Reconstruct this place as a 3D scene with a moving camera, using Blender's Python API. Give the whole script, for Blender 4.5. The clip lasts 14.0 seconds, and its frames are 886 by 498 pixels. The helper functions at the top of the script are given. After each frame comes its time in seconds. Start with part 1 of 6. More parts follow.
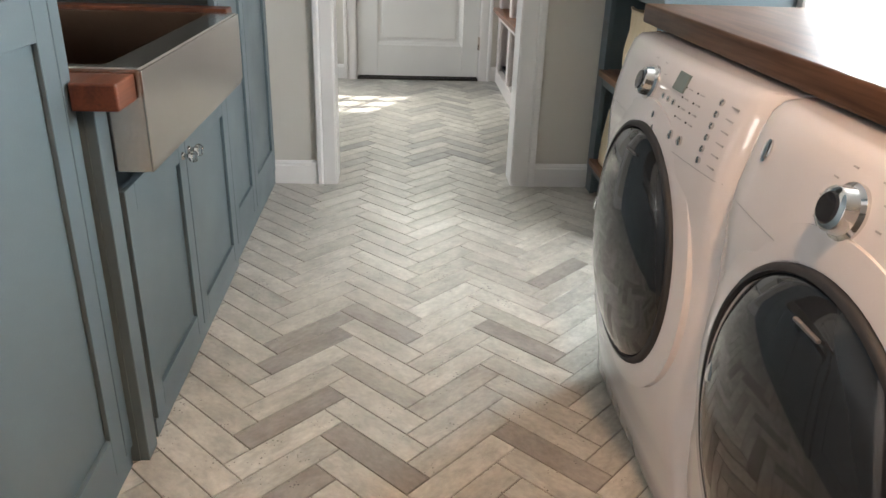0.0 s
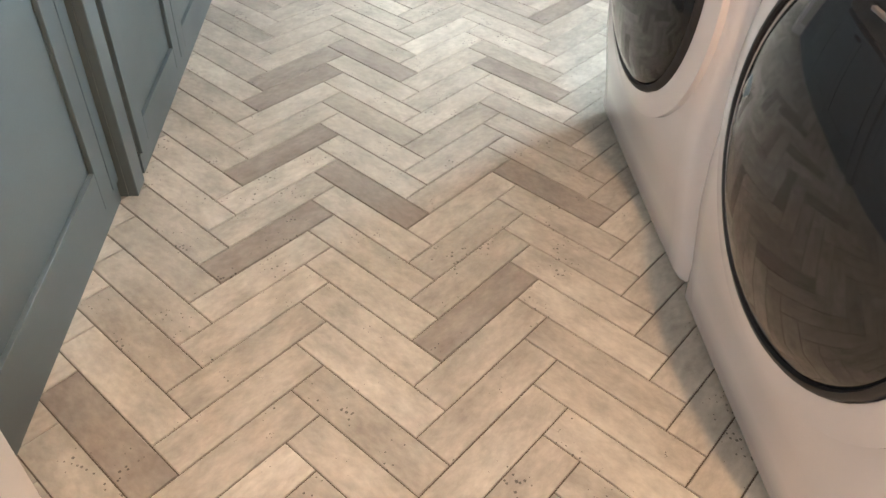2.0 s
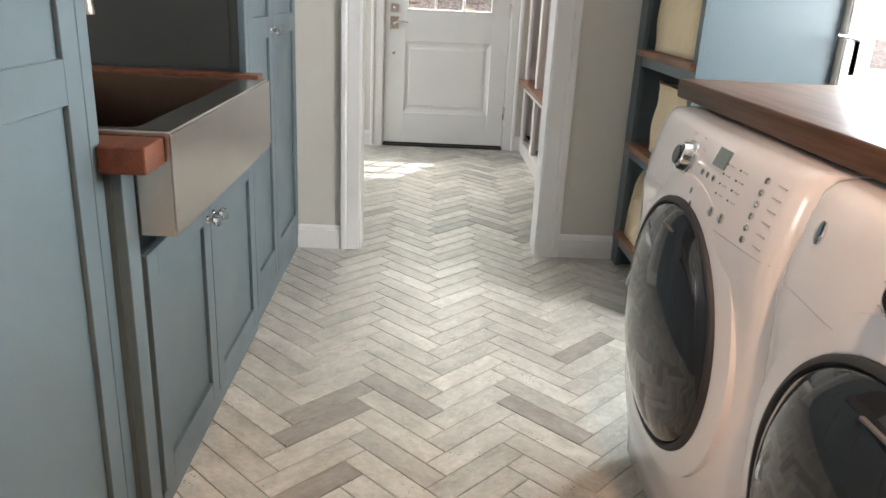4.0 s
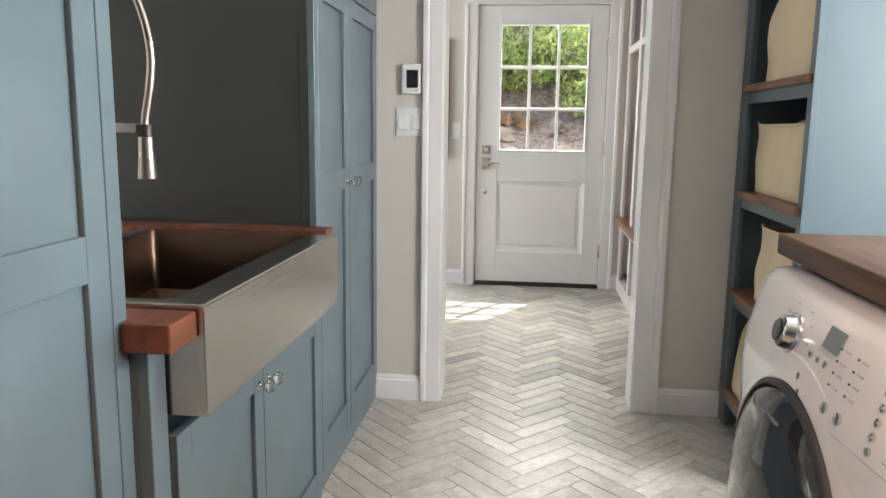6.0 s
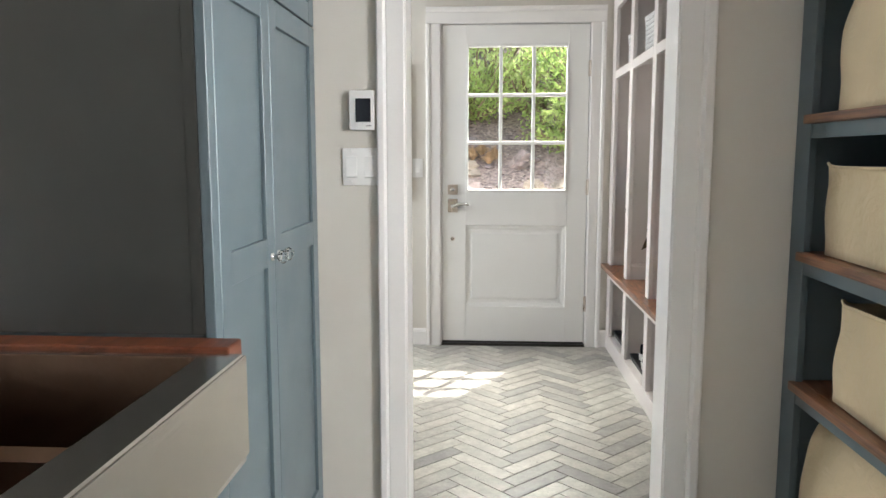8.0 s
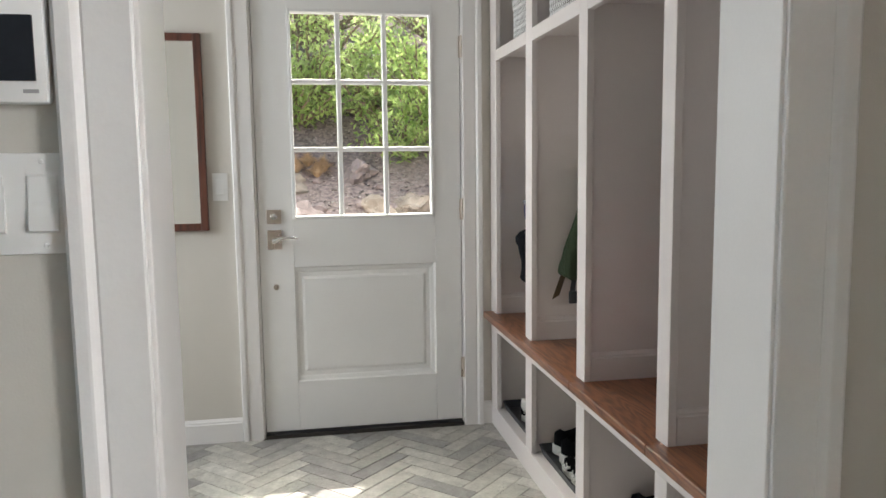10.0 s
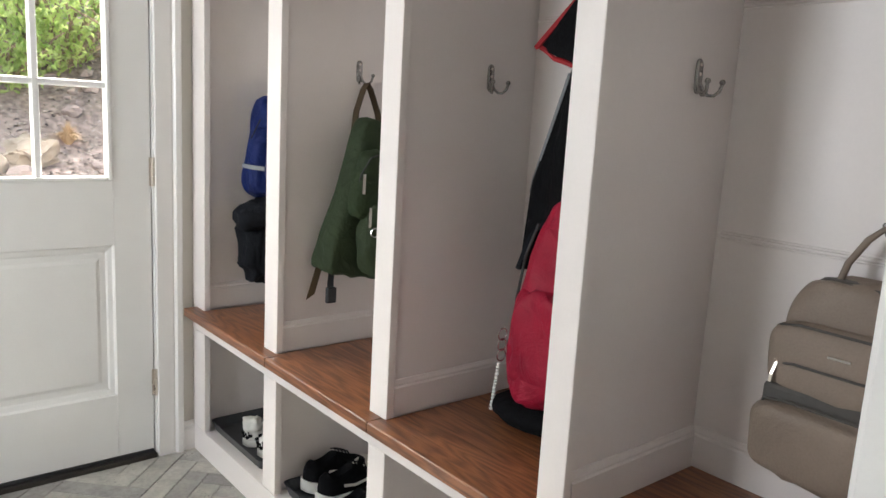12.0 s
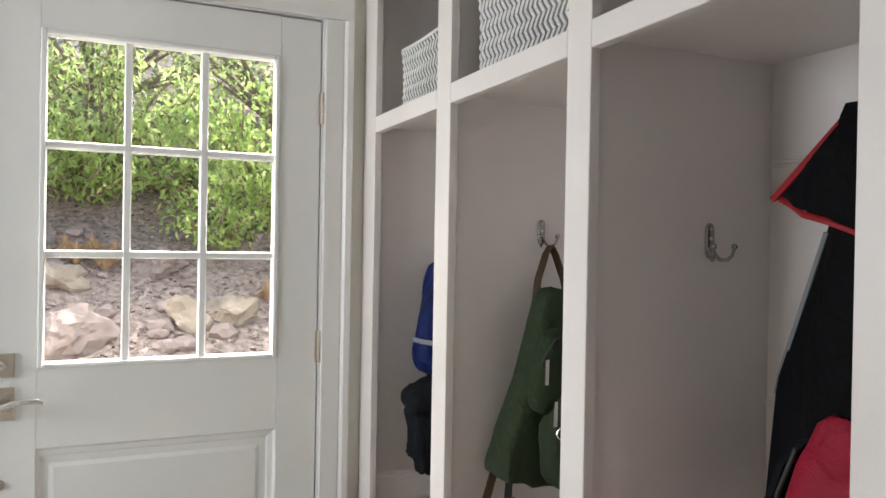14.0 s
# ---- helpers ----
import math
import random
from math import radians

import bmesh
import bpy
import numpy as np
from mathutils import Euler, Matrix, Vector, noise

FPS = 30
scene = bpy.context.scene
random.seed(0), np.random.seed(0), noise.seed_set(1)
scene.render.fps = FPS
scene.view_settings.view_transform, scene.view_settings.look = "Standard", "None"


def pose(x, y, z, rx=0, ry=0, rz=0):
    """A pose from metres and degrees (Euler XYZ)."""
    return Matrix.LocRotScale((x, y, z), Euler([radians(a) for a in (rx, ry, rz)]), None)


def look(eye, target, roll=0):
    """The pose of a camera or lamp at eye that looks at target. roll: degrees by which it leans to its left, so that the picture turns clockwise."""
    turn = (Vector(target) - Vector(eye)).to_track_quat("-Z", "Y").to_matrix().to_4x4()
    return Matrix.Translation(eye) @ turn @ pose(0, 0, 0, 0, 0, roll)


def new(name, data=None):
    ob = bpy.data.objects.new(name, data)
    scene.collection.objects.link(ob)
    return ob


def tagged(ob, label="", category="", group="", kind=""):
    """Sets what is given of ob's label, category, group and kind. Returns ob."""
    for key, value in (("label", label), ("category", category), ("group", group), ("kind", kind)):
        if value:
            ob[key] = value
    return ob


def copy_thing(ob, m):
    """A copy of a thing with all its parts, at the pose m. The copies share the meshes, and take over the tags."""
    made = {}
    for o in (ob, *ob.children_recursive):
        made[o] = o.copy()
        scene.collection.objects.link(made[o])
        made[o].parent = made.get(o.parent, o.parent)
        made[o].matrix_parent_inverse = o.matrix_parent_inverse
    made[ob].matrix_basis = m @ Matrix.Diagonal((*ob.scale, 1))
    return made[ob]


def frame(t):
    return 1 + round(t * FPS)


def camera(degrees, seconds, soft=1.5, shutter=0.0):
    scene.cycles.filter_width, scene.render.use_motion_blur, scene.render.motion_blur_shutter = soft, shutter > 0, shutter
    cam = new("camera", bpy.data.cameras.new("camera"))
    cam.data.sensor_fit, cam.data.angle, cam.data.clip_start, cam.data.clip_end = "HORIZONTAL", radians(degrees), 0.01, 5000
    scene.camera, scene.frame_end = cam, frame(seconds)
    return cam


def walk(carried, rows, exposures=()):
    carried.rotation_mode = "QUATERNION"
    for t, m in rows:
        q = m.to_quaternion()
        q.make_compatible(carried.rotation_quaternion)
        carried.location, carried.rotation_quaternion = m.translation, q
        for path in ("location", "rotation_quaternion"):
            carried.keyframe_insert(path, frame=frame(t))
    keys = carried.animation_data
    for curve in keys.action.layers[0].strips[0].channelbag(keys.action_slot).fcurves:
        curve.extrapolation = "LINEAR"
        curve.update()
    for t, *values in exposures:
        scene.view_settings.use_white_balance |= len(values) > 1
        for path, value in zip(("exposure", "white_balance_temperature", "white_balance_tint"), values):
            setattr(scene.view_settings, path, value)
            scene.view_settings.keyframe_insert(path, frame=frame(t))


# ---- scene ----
cam = camera(61.4, 14.0)
PATH = [
    (0, (0.331, 0.208, 1.142), (0.446, 2.033, 0.332), 1.9),
    (0.5, (0.326, 0.234, 1.072), (0.511, 1.924, 0.018), 3.5),
    (1, (0.308, 0.239, 1.041), (0.517, 1.8, -0.192), 4.6),
    (1.5, (0.304, 0.245, 1.035), (0.492, 1.752, -0.266), 4.4),
    (2, (0.302, 0.263, 1.03), (0.459, 1.744, -0.306), 3.4),
    (2.5, (0.298, 0.27, 1.025), (0.435, 1.756, -0.306), 2.5),
    (3, (0.311, 0.279, 1.057), (0.42, 1.926, -0.071), 1.7),
    (3.5, (0.314, 0.271, 1.105), (0.393, 2.087, 0.271), 2.2),
    (4, (0.313, 0.261, 1.137), (0.376, 2.151, 0.487), 2.8),
    (4.2, (0.316, 0.26, 1.148), (0.378, 2.168, 0.55), 2.8),
    (6.3, (0.401, 0.54, 1.183), (0.142, 2.498, 0.872), 0.3),
    (6.5, (0.377, 0.614, 1.187), (0.11, 2.572, 0.882), 0.1),
    (7, (0.32, 0.799, 1.206), (0.12, 2.77, 0.926), -0.3),
    (7.5, (0.287, 0.958, 1.211), (0.15, 2.935, 0.944), -0.3),
    (7.7, (0.291, 1.058, 1.221), (0.158, 3.037, 0.962), -0.1),
    (9.8, (0.225, 2.451, 1.247), (0.503, 4.418, 1.021), -0.8),
    (10, (0.223, 2.606, 1.234), (0.572, 4.563, 1.01), -0.7),
    (10.5, (0.201, 2.95, 1.274), (0.779, 4.845, 0.997), -0.8),
    (11, (0.143, 3.211, 1.232), (1.135, 4.919, 0.915), 1.7),
    (11.5, (0.079, 3.381, 1.224), (1.304, 4.894, 0.764), 3.1),
    (12, (0.065, 3.412, 1.275), (1.326, 4.923, 0.921), 3.2),
    (12.3, (0.065, 3.417, 1.301), (1.35, 4.935, 1.09), 3.3),
    (12.5, (0.062, 3.424, 1.319), (1.36, 4.94, 1.184), 3.0),
    (13, (0.082, 3.451, 1.355), (1.388, 4.966, 1.355), 1.8),
    (13.5, (0.158, 3.549, 1.335), (1.324, 5.173, 1.355), 1.2),
    (14, (0.322, 3.731, 1.355), (1.14, 5.557, 1.341), 1.0),
]
walk(cam, [(t, look(eye, target, roll)) for t, eye, target, roll in PATH], [(0, 1.15), (1.0, 1.42), (2.5, 1.5), (3, 1.55), (3.5, 1.5), (4, 1.35), (6.5, 1.38), (7.5, 1.52), (10, 1.03), (10.5, 1.1), (11, 1.3), (11.6, 1.6), (12.2, 1.6), (13, 1.45), (13.5, 1.46), (14, 1.2)])

# ---- world, sun, large lights ----
world = bpy.data.worlds.new("World")
scene.world = world
world.use_nodes = True
wn = world.node_tree
sky = wn.nodes.new("ShaderNodeTexSky")
sky.sky_type = "NISHITA"
sky.sun_disc = False
sky.sun_elevation = radians(55.5)
sky.sun_rotation = radians(29.0)
wn.links.new(sky.outputs["Color"], wn.nodes["Background"].inputs["Color"])
wn.nodes["Background"].inputs["Strength"].default_value = 0.15

sun = new("sun", bpy.data.lights.new("sun", "SUN"))
sun.data.energy = 5.0
sun.data.angle = radians(0.5)
sun.data.color = (1.0, 0.95, 0.87)
sun.matrix_world = look((0.34 * 8, 6 + 0.6 * 8, 8), (0, 6, 0))


def area_lamp(name, eye, target, w, h, watts, color):
    data = bpy.data.lights.new(name, "AREA")
    data.shape, data.size, data.size_y = "RECTANGLE", w, h
    data.energy, data.color = watts, color
    ob = new(name, data)
    ob.matrix_world = look(eye, target)
    return ob


DAY = (0.97, 0.98, 1.0)
WARM = (1.0, 0.60, 0.34)
# window out of view, made up; lamp aimed to brighten the far cabinets
area_lamp("side_fill_lamp", (2.50, 1.85, 1.55), (0.1, 3.2, 1.0), 0.8, 1.0, 34, DAY)
area_lamp("glazed_door_daylight", (2.05, 2.99, 1.45), (1.2, 1.9, 0.6), 0.5, 0.95, 52, (0.82, 0.93, 1.0))
# unseen west window and lamp, added to fill the mudroom
area_lamp("mudroom_fill_lamp", (-1.99, 5.25, 1.5), (0.9, 5.7, 1.05), 0.9, 1.0, 17, (0.89, 0.95, 1.0))
# lamp added out of view above the path, brightening the mudroom like sky
area_lamp("front_door_fill_lamp", (0.55, 7.4, 3.1), (0.45, 5.2, 0.2), 1.8, 1.2, 96, (1.0, 0.99, 0.88))
# no rear window is known; lamp added to brighten walls and washers
area_lamp("rear_fill_lamp", (-2.49, -1.7, 1.55), (1.2, 0.9, 0.8), 1.0, 1.1, 13, (1.0, 0.93, 0.86))

# ---- materials ----


def mat(name, color, rough=0.5, metal=0.0, bump=0.0, bump_scale=60.0, vary=0.08, vary_scale=3.0, coat=0.0, sheen=0.0, stretch=(1, 1, 1), spec=0.5, rough_vary=0.08, wrinkle=0.0):
    """A paint, cloth or metal with mottled colour at two scales, uneven gloss and fine relief."""
    m = bpy.data.materials.new(name)
    m.use_nodes = True
    nt = m.node_tree
    b = nt.nodes["Principled BSDF"]
    tc = nt.nodes.new("ShaderNodeTexCoord")
    mp = nt.nodes.new("ShaderNodeMapping")
    mp.inputs["Scale"].default_value = stretch
    nt.links.new(tc.outputs["Object"], mp.inputs["Vector"])
    big = nt.nodes.new("ShaderNodeTexNoise")
    big.inputs["Scale"].default_value = vary_scale
    big.inputs["Detail"].default_value = 5
    fine = nt.nodes.new("ShaderNodeTexNoise")
    fine.inputs["Scale"].default_value = bump_scale
    fine.inputs["Detail"].default_value = 3
    for n in (big, fine):
        nt.links.new(mp.outputs["Vector"], n.inputs["Vector"])
    mixn = nt.nodes.new("ShaderNodeMath")
    mixn.operation = "MULTIPLY_ADD"
    nt.links.new(fine.outputs["Fac"], mixn.inputs[0])
    mixn.inputs[1].default_value = 0.4
    nt.links.new(big.outputs["Fac"], mixn.inputs[2])
    rng = nt.nodes.new("ShaderNodeMapRange")
    rng.inputs["From Min"].default_value, rng.inputs["From Max"].default_value = 0.45, 0.95
    rng.inputs["To Min"].default_value, rng.inputs["To Max"].default_value = 1 - vary, 1 + vary
    nt.links.new(mixn.outputs[0], rng.inputs["Value"])
    col = nt.nodes.new("ShaderNodeVectorMath")
    col.operation = "SCALE"
    col.inputs[0].default_value = color
    nt.links.new(rng.outputs["Result"], col.inputs["Scale"])
    nt.links.new(col.outputs["Vector"], b.inputs["Base Color"])
    rr = nt.nodes.new("ShaderNodeMapRange")
    rr.inputs["From Min"].default_value, rr.inputs["From Max"].default_value = 0.3, 0.7
    rr.inputs["To Min"].default_value, rr.inputs["To Max"].default_value = max(0.02, rough - rough_vary), min(1, rough + rough_vary)
    nt.links.new(big.outputs["Fac"], rr.inputs["Value"])
    nt.links.new(rr.outputs["Result"], b.inputs["Roughness"])
    b.inputs["Metallic"].default_value = metal
    b.inputs["Specular IOR Level"].default_value = spec
    b.inputs["Coat Weight"].default_value = coat
    b.inputs["Sheen Weight"].default_value = sheen
    if bump:
        bp = nt.nodes.new("ShaderNodeBump")
        bp.inputs["Strength"].default_value = bump
        bp.inputs["Distance"].default_value = 0.004
        nt.links.new(fine.outputs["Fac"], bp.inputs["Height"])
        nt.links.new(bp.outputs["Normal"], b.inputs["Normal"])
        if wrinkle:
            crease = nt.nodes.new("ShaderNodeTexNoise")
            crease.inputs["Scale"].default_value, crease.inputs["Detail"].default_value, crease.inputs["Distortion"].default_value = 13.0, 3.0, 1.6
            nt.links.new(mp.outputs["Vector"], crease.inputs["Vector"])
            wb = nt.nodes.new("ShaderNodeBump")
            wb.inputs["Strength"].default_value, wb.inputs["Distance"].default_value = wrinkle, 0.03
            nt.links.new(crease.outputs["Fac"], wb.inputs["Height"])
            nt.links.new(wb.outputs["Normal"], bp.inputs["Normal"])
    return m


def wood(name, dark, light, along="Y", rough=0.35, ring=9.0, bump=0.25, coat=0.2):
    """Planed wood: long bands, cathedral figure and dark pores along one axis."""
    m = bpy.data.materials.new(name)
    m.use_nodes = True
    nt = m.node_tree
    b = nt.nodes["Principled BSDF"]
    tc = nt.nodes.new("ShaderNodeTexCoord")
    mp = nt.nodes.new("ShaderNodeMapping")
    k = {"X": 0, "Y": 1, "Z": 2}[along]
    mp.inputs["Scale"].default_value = [0.12 if i == k else 1.0 for i in range(3)]
    nt.links.new(tc.outputs["Object"], mp.inputs["Vector"])
    bend = nt.nodes.new("ShaderNodeTexNoise")
    bend.inputs["Scale"].default_value = 5.0
    bend.inputs["Detail"].default_value = 4
    nt.links.new(mp.outputs["Vector"], bend.inputs["Vector"])
    rings = nt.nodes.new("ShaderNodeMath")
    rings.operation = "MULTIPLY"
    rings.inputs[1].default_value = ring
    nt.links.new(bend.outputs["Fac"], rings.inputs[0])
    frac = nt.nodes.new("ShaderNodeMath")
    frac.operation = "PINGPONG"
    frac.inputs[1].default_value = 0.5
    nt.links.new(rings.outputs[0], frac.inputs[0])
    pore_map = nt.nodes.new("ShaderNodeMapping")
    pore_map.inputs["Scale"].default_value = [6.0 if i == k else 160.0 for i in range(3)]
    nt.links.new(tc.outputs["Object"], pore_map.inputs["Vector"])
    pore = nt.nodes.new("ShaderNodeTexNoise")
    pore.inputs["Scale"].default_value = 1.0
    pore.inputs["Detail"].default_value = 3
    nt.links.new(pore_map.outputs["Vector"], pore.inputs["Vector"])
    add = nt.nodes.new("ShaderNodeMath")
    add.operation = "MULTIPLY_ADD"
    nt.links.new(frac.outputs[0], add.inputs[0])
    add.inputs[1].default_value = 0.9
    nt.links.new(pore.outputs["Fac"], add.inputs[2])
    ramp = nt.nodes.new("ShaderNodeValToRGB")
    ramp.color_ramp.elements[0].position, ramp.color_ramp.elements[0].color = 0.38, (*dark, 1)
    ramp.color_ramp.elements[1].position, ramp.color_ramp.elements[1].color = 0.95, (*light, 1)
    nt.links.new(add.outputs[0], ramp.inputs["Fac"])
    nt.links.new(ramp.outputs["Color"], b.inputs["Base Color"])
    b.inputs["Roughness"].default_value = rough
    b.inputs["Coat Weight"].default_value = coat
    bp = nt.nodes.new("ShaderNodeBump")
    bp.inputs["Strength"].default_value = bump
    bp.inputs["Distance"].default_value = 0.002
    nt.links.new(pore.outputs["Fac"], bp.inputs["Height"])
    nt.links.new(bp.outputs["Normal"], b.inputs["Normal"])
    return m


def tile_material(name, island, shades):
    """Glazed porcelain planks in greys and beiges, each with its own cloudy wood-like figure."""
    m = bpy.data.materials.new(name)
    m.use_nodes = True
    nt = m.node_tree
    b = nt.nodes["Principled BSDF"]
    tc = nt.nodes.new("ShaderNodeTexCoord")
    if island:
        rnd = nt.nodes.new("ShaderNodeNewGeometry").outputs["Random Per Island"]
    else:
        rnd = nt.nodes.new("ShaderNodeObjectInfo").outputs["Random"]
    shift = nt.nodes.new("ShaderNodeVectorMath")
    shift.operation = "ADD"
    mul = nt.nodes.new("ShaderNodeMath")
    mul.operation = "MULTIPLY"
    mul.inputs[1].default_value = 37.0
    nt.links.new(rnd, mul.inputs[0])
    nt.links.new(tc.outputs["Object"], shift.inputs[0])
    nt.links.new(mul.outputs[0], shift.inputs[1])
    mp = nt.nodes.new("ShaderNodeMapping")
    mp.inputs["Scale"].default_value = (1, 1, 1) if island else (0.6, 1, 1)
    nt.links.new(shift.outputs["Vector"], mp.inputs["Vector"])
    cloud = nt.nodes.new("ShaderNodeTexNoise")
    cloud.inputs["Scale"].default_value = 16.0
    cloud.inputs["Detail"].default_value = 8
    cloud.inputs["Roughness"].default_value = 0.7
    streak = nt.nodes.new("ShaderNodeTexNoise")
    streak.inputs["Scale"].default_value = 90.0
    streak.inputs["Detail"].default_value = 4
    for n in (cloud, streak):
        nt.links.new(mp.outputs["Vector"], n.inputs["Vector"])
    ramp = nt.nodes.new("ShaderNodeValToRGB")
    e = ramp.color_ramp.elements
    e[0].position, e[0].color = 0.0, (*shades[0], 1)
    e[1].position, e[1].color = 1.0, (*shades[-1], 1)
    for k, c in enumerate(shades[1:-1]):
        q = e.new((k + 1) / (len(shades) - 1))
        q.color = (*c, 1)
    nt.links.new(rnd, ramp.inputs["Fac"])
    tone = nt.nodes.new("ShaderNodeMapRange")
    tone.inputs["From Min"].default_value, tone.inputs["From Max"].default_value = 0.3, 0.7
    tone.inputs["To Min"].default_value, tone.inputs["To Max"].default_value = 0.68, 1.22
    nt.links.new(cloud.outputs["Fac"], tone.inputs["Value"])
    tone2 = nt.nodes.new("ShaderNodeMapRange")
    tone2.inputs["From Min"].default_value, tone2.inputs["From Max"].default_value = 0.3, 0.7
    tone2.inputs["To Min"].default_value, tone2.inputs["To Max"].default_value = 0.90, 1.09
    nt.links.new(streak.outputs["Fac"], tone2.inputs["Value"])
    both = nt.nodes.new("ShaderNodeMath")
    both.operation = "MULTIPLY"
    nt.links.new(tone.outputs["Result"], both.inputs[0])
    nt.links.new(tone2.outputs["Result"], both.inputs[1])
    # scattered dark pits
    pit = nt.nodes.new("ShaderNodeTexVoronoi")
    pit.inputs["Scale"].default_value = 95.0
    nt.links.new(shift.outputs["Vector"], pit.inputs["Vector"])
    patch = nt.nodes.new("ShaderNodeTexNoise")
    patch.inputs["Scale"].default_value = 11.0
    nt.links.new(shift.outputs["Vector"], patch.inputs["Vector"])
    lim = nt.nodes.new("ShaderNodeMapRange")
    lim.inputs["From Min"].default_value, lim.inputs["From Max"].default_value = 0.50, 0.74
    lim.inputs["To Min"].default_value, lim.inputs["To Max"].default_value = 0.0, 0.30
    nt.links.new(patch.outputs["Fac"], lim.inputs["Value"])
    less = nt.nodes.new("ShaderNodeMath")
    less.operation = "LESS_THAN"
    nt.links.new(pit.outputs["Distance"], less.inputs[0])
    nt.links.new(lim.outputs["Result"], less.inputs[1])
    dark = nt.nodes.new("ShaderNodeMath")
    dark.operation = "MULTIPLY_ADD"
    dark.inputs[1].default_value, dark.inputs[2].default_value = -0.66, 1.0
    nt.links.new(less.outputs[0], dark.inputs[0])
    allt = nt.nodes.new("ShaderNodeMath")
    allt.operation = "MULTIPLY"
    nt.links.new(both.outputs[0], allt.inputs[0])
    nt.links.new(dark.outputs[0], allt.inputs[1])
    sc = nt.nodes.new("ShaderNodeVectorMath")
    sc.operation = "SCALE"
    nt.links.new(ramp.outputs["Color"], sc.inputs[0])
    nt.links.new(allt.outputs[0], sc.inputs["Scale"])
    nt.links.new(sc.outputs["Vector"], b.inputs["Base Color"])
    b.inputs["Roughness"].default_value = 0.33
    bp = nt.nodes.new("ShaderNodeBump")
    bp.inputs["Strength"].default_value = 0.18
    bp.inputs["Distance"].default_value = 0.002
    nt.links.new(cloud.outputs["Fac"], bp.inputs["Height"])
    nt.links.new(bp.outputs["Normal"], b.inputs["Normal"])
    return m


def glass_material(name, color=(1, 1, 1), rough=0.0, ior=1.45):
    m = bpy.data.materials.new(name)
    m.use_nodes = True
    b = m.node_tree.nodes["Principled BSDF"]
    b.inputs["Base Color"].default_value = (*color, 1)
    b.inputs["Transmission Weight"].default_value = 1.0
    b.inputs["Roughness"].default_value = rough
    b.inputs["IOR"].default_value = ior
    return m


def glow(name, color, strength):
    m = bpy.data.materials.new(name)
    m.use_nodes = True
    b = m.node_tree.nodes["Principled BSDF"]
    b.inputs["Base Color"].default_value = (0.8, 0.8, 0.8, 1)
    b.inputs["Emission Color"].default_value = (*color, 1)
    b.inputs["Emission Strength"].default_value = strength
    return m


BLUE = mat("blue_cabinet_paint", (0.106, 0.141, 0.158), 0.36, bump=0.05, bump_scale=220, vary=0.05)
CHARCOAL = mat("charcoal_end_panel", (0.037, 0.039, 0.036), 0.5, bump=0.05, bump_scale=220, vary=0.05)
HOOK = mat("dark_nickel", (0.34, 0.33, 0.32), 0.22, metal=1.0, vary=0.05)
WHITE = mat("white_trim_paint", (0.80, 0.775, 0.755), 0.36, rough_vary=0.01, bump=0.05, bump_scale=180, vary=0.03)
DOORW = mat("white_door_paint", (0.80, 0.79, 0.77), 0.4, bump=0.05, bump_scale=200, vary=0.03)
# unseen rear walls, made dark so that they bounce less light
WALL_REAR = mat("low_bounce_wall", (0.17, 0.15, 0.13), 0.7, bump=0.1, bump_scale=300, vary=0.04)
WALL = mat("greige_wall_paint", (0.61, 0.575, 0.52), 0.65, bump=0.10, bump_scale=300, vary=0.03, vary_scale=1.5)
CEIL = mat("ceiling_paint", (0.78, 0.77, 0.75), 0.8, bump=0.08, bump_scale=200, vary=0.02)
LOCKER = mat("locker_paint", (0.74, 0.683, 0.660), 0.42, bump=0.05, bump_scale=160, vary=0.03)
GROUT = mat("grout", (0.115, 0.095, 0.075), 0.9, bump=0.3, bump_scale=400, vary=0.12, vary_scale=8)
PALE_TILES = ((0.395, 0.375, 0.332), (0.445, 0.425, 0.38), (0.495, 0.475, 0.425), (0.555, 0.535, 0.483))
TILE = tile_material("porcelain_plank", False, PALE_TILES)
TILE_DK = tile_material("dark_porcelain_plank", False, ((0.28, 0.255, 0.225), (0.325, 0.30, 0.27)))
TILE_REST = tile_material("porcelain_plank_rest", True, ((0.25, 0.237, 0.222), (0.36, 0.34, 0.315)) + PALE_TILES)
STEEL = mat("brushed_steel", (0.60, 0.565, 0.525), 0.25, metal=1.0, bump=0.10, bump_scale=90, vary=0.05, stretch=(1, 0.04, 1), rough_vary=0.06)
# sink steel with the basin's shade and brown reflections put into its colour
STEEL_IN = mat("shaded_basin_steel", (0.13, 0.083, 0.058), 0.38, metal=1.0, bump=0.10, bump_scale=90, vary=0.08, stretch=(1, 0.04, 1))
CHROME = mat("chrome", (0.72, 0.71, 0.70), 0.12, metal=1.0, vary=0.02, rough_vary=0.03)
NICKEL = mat("satin_nickel", (0.58, 0.51, 0.45), 0.30, metal=1.0, vary=0.05)
BRONZE = mat("dark_bronze", (0.05, 0.045, 0.04), 0.35, metal=0.6, vary=0.1)
WALNUT = wood("walnut", (0.085, 0.032, 0.014), (0.26, 0.115, 0.055), "Y", 0.38)
CHERRY = wood("cherry_counter", (0.075, 0.020, 0.008), (0.15, 0.043, 0.017), "Y", 0.45, bump=0.12, coat=0.05)
COUNTER = wood("dark_counter", (0.062, 0.029, 0.017), (0.135, 0.069, 0.041), "Y", 0.34, bump=0.06, coat=0.0)
COUNTER.node_tree.nodes["Principled BSDF"].inputs["Specular IOR Level"].default_value = 0.07
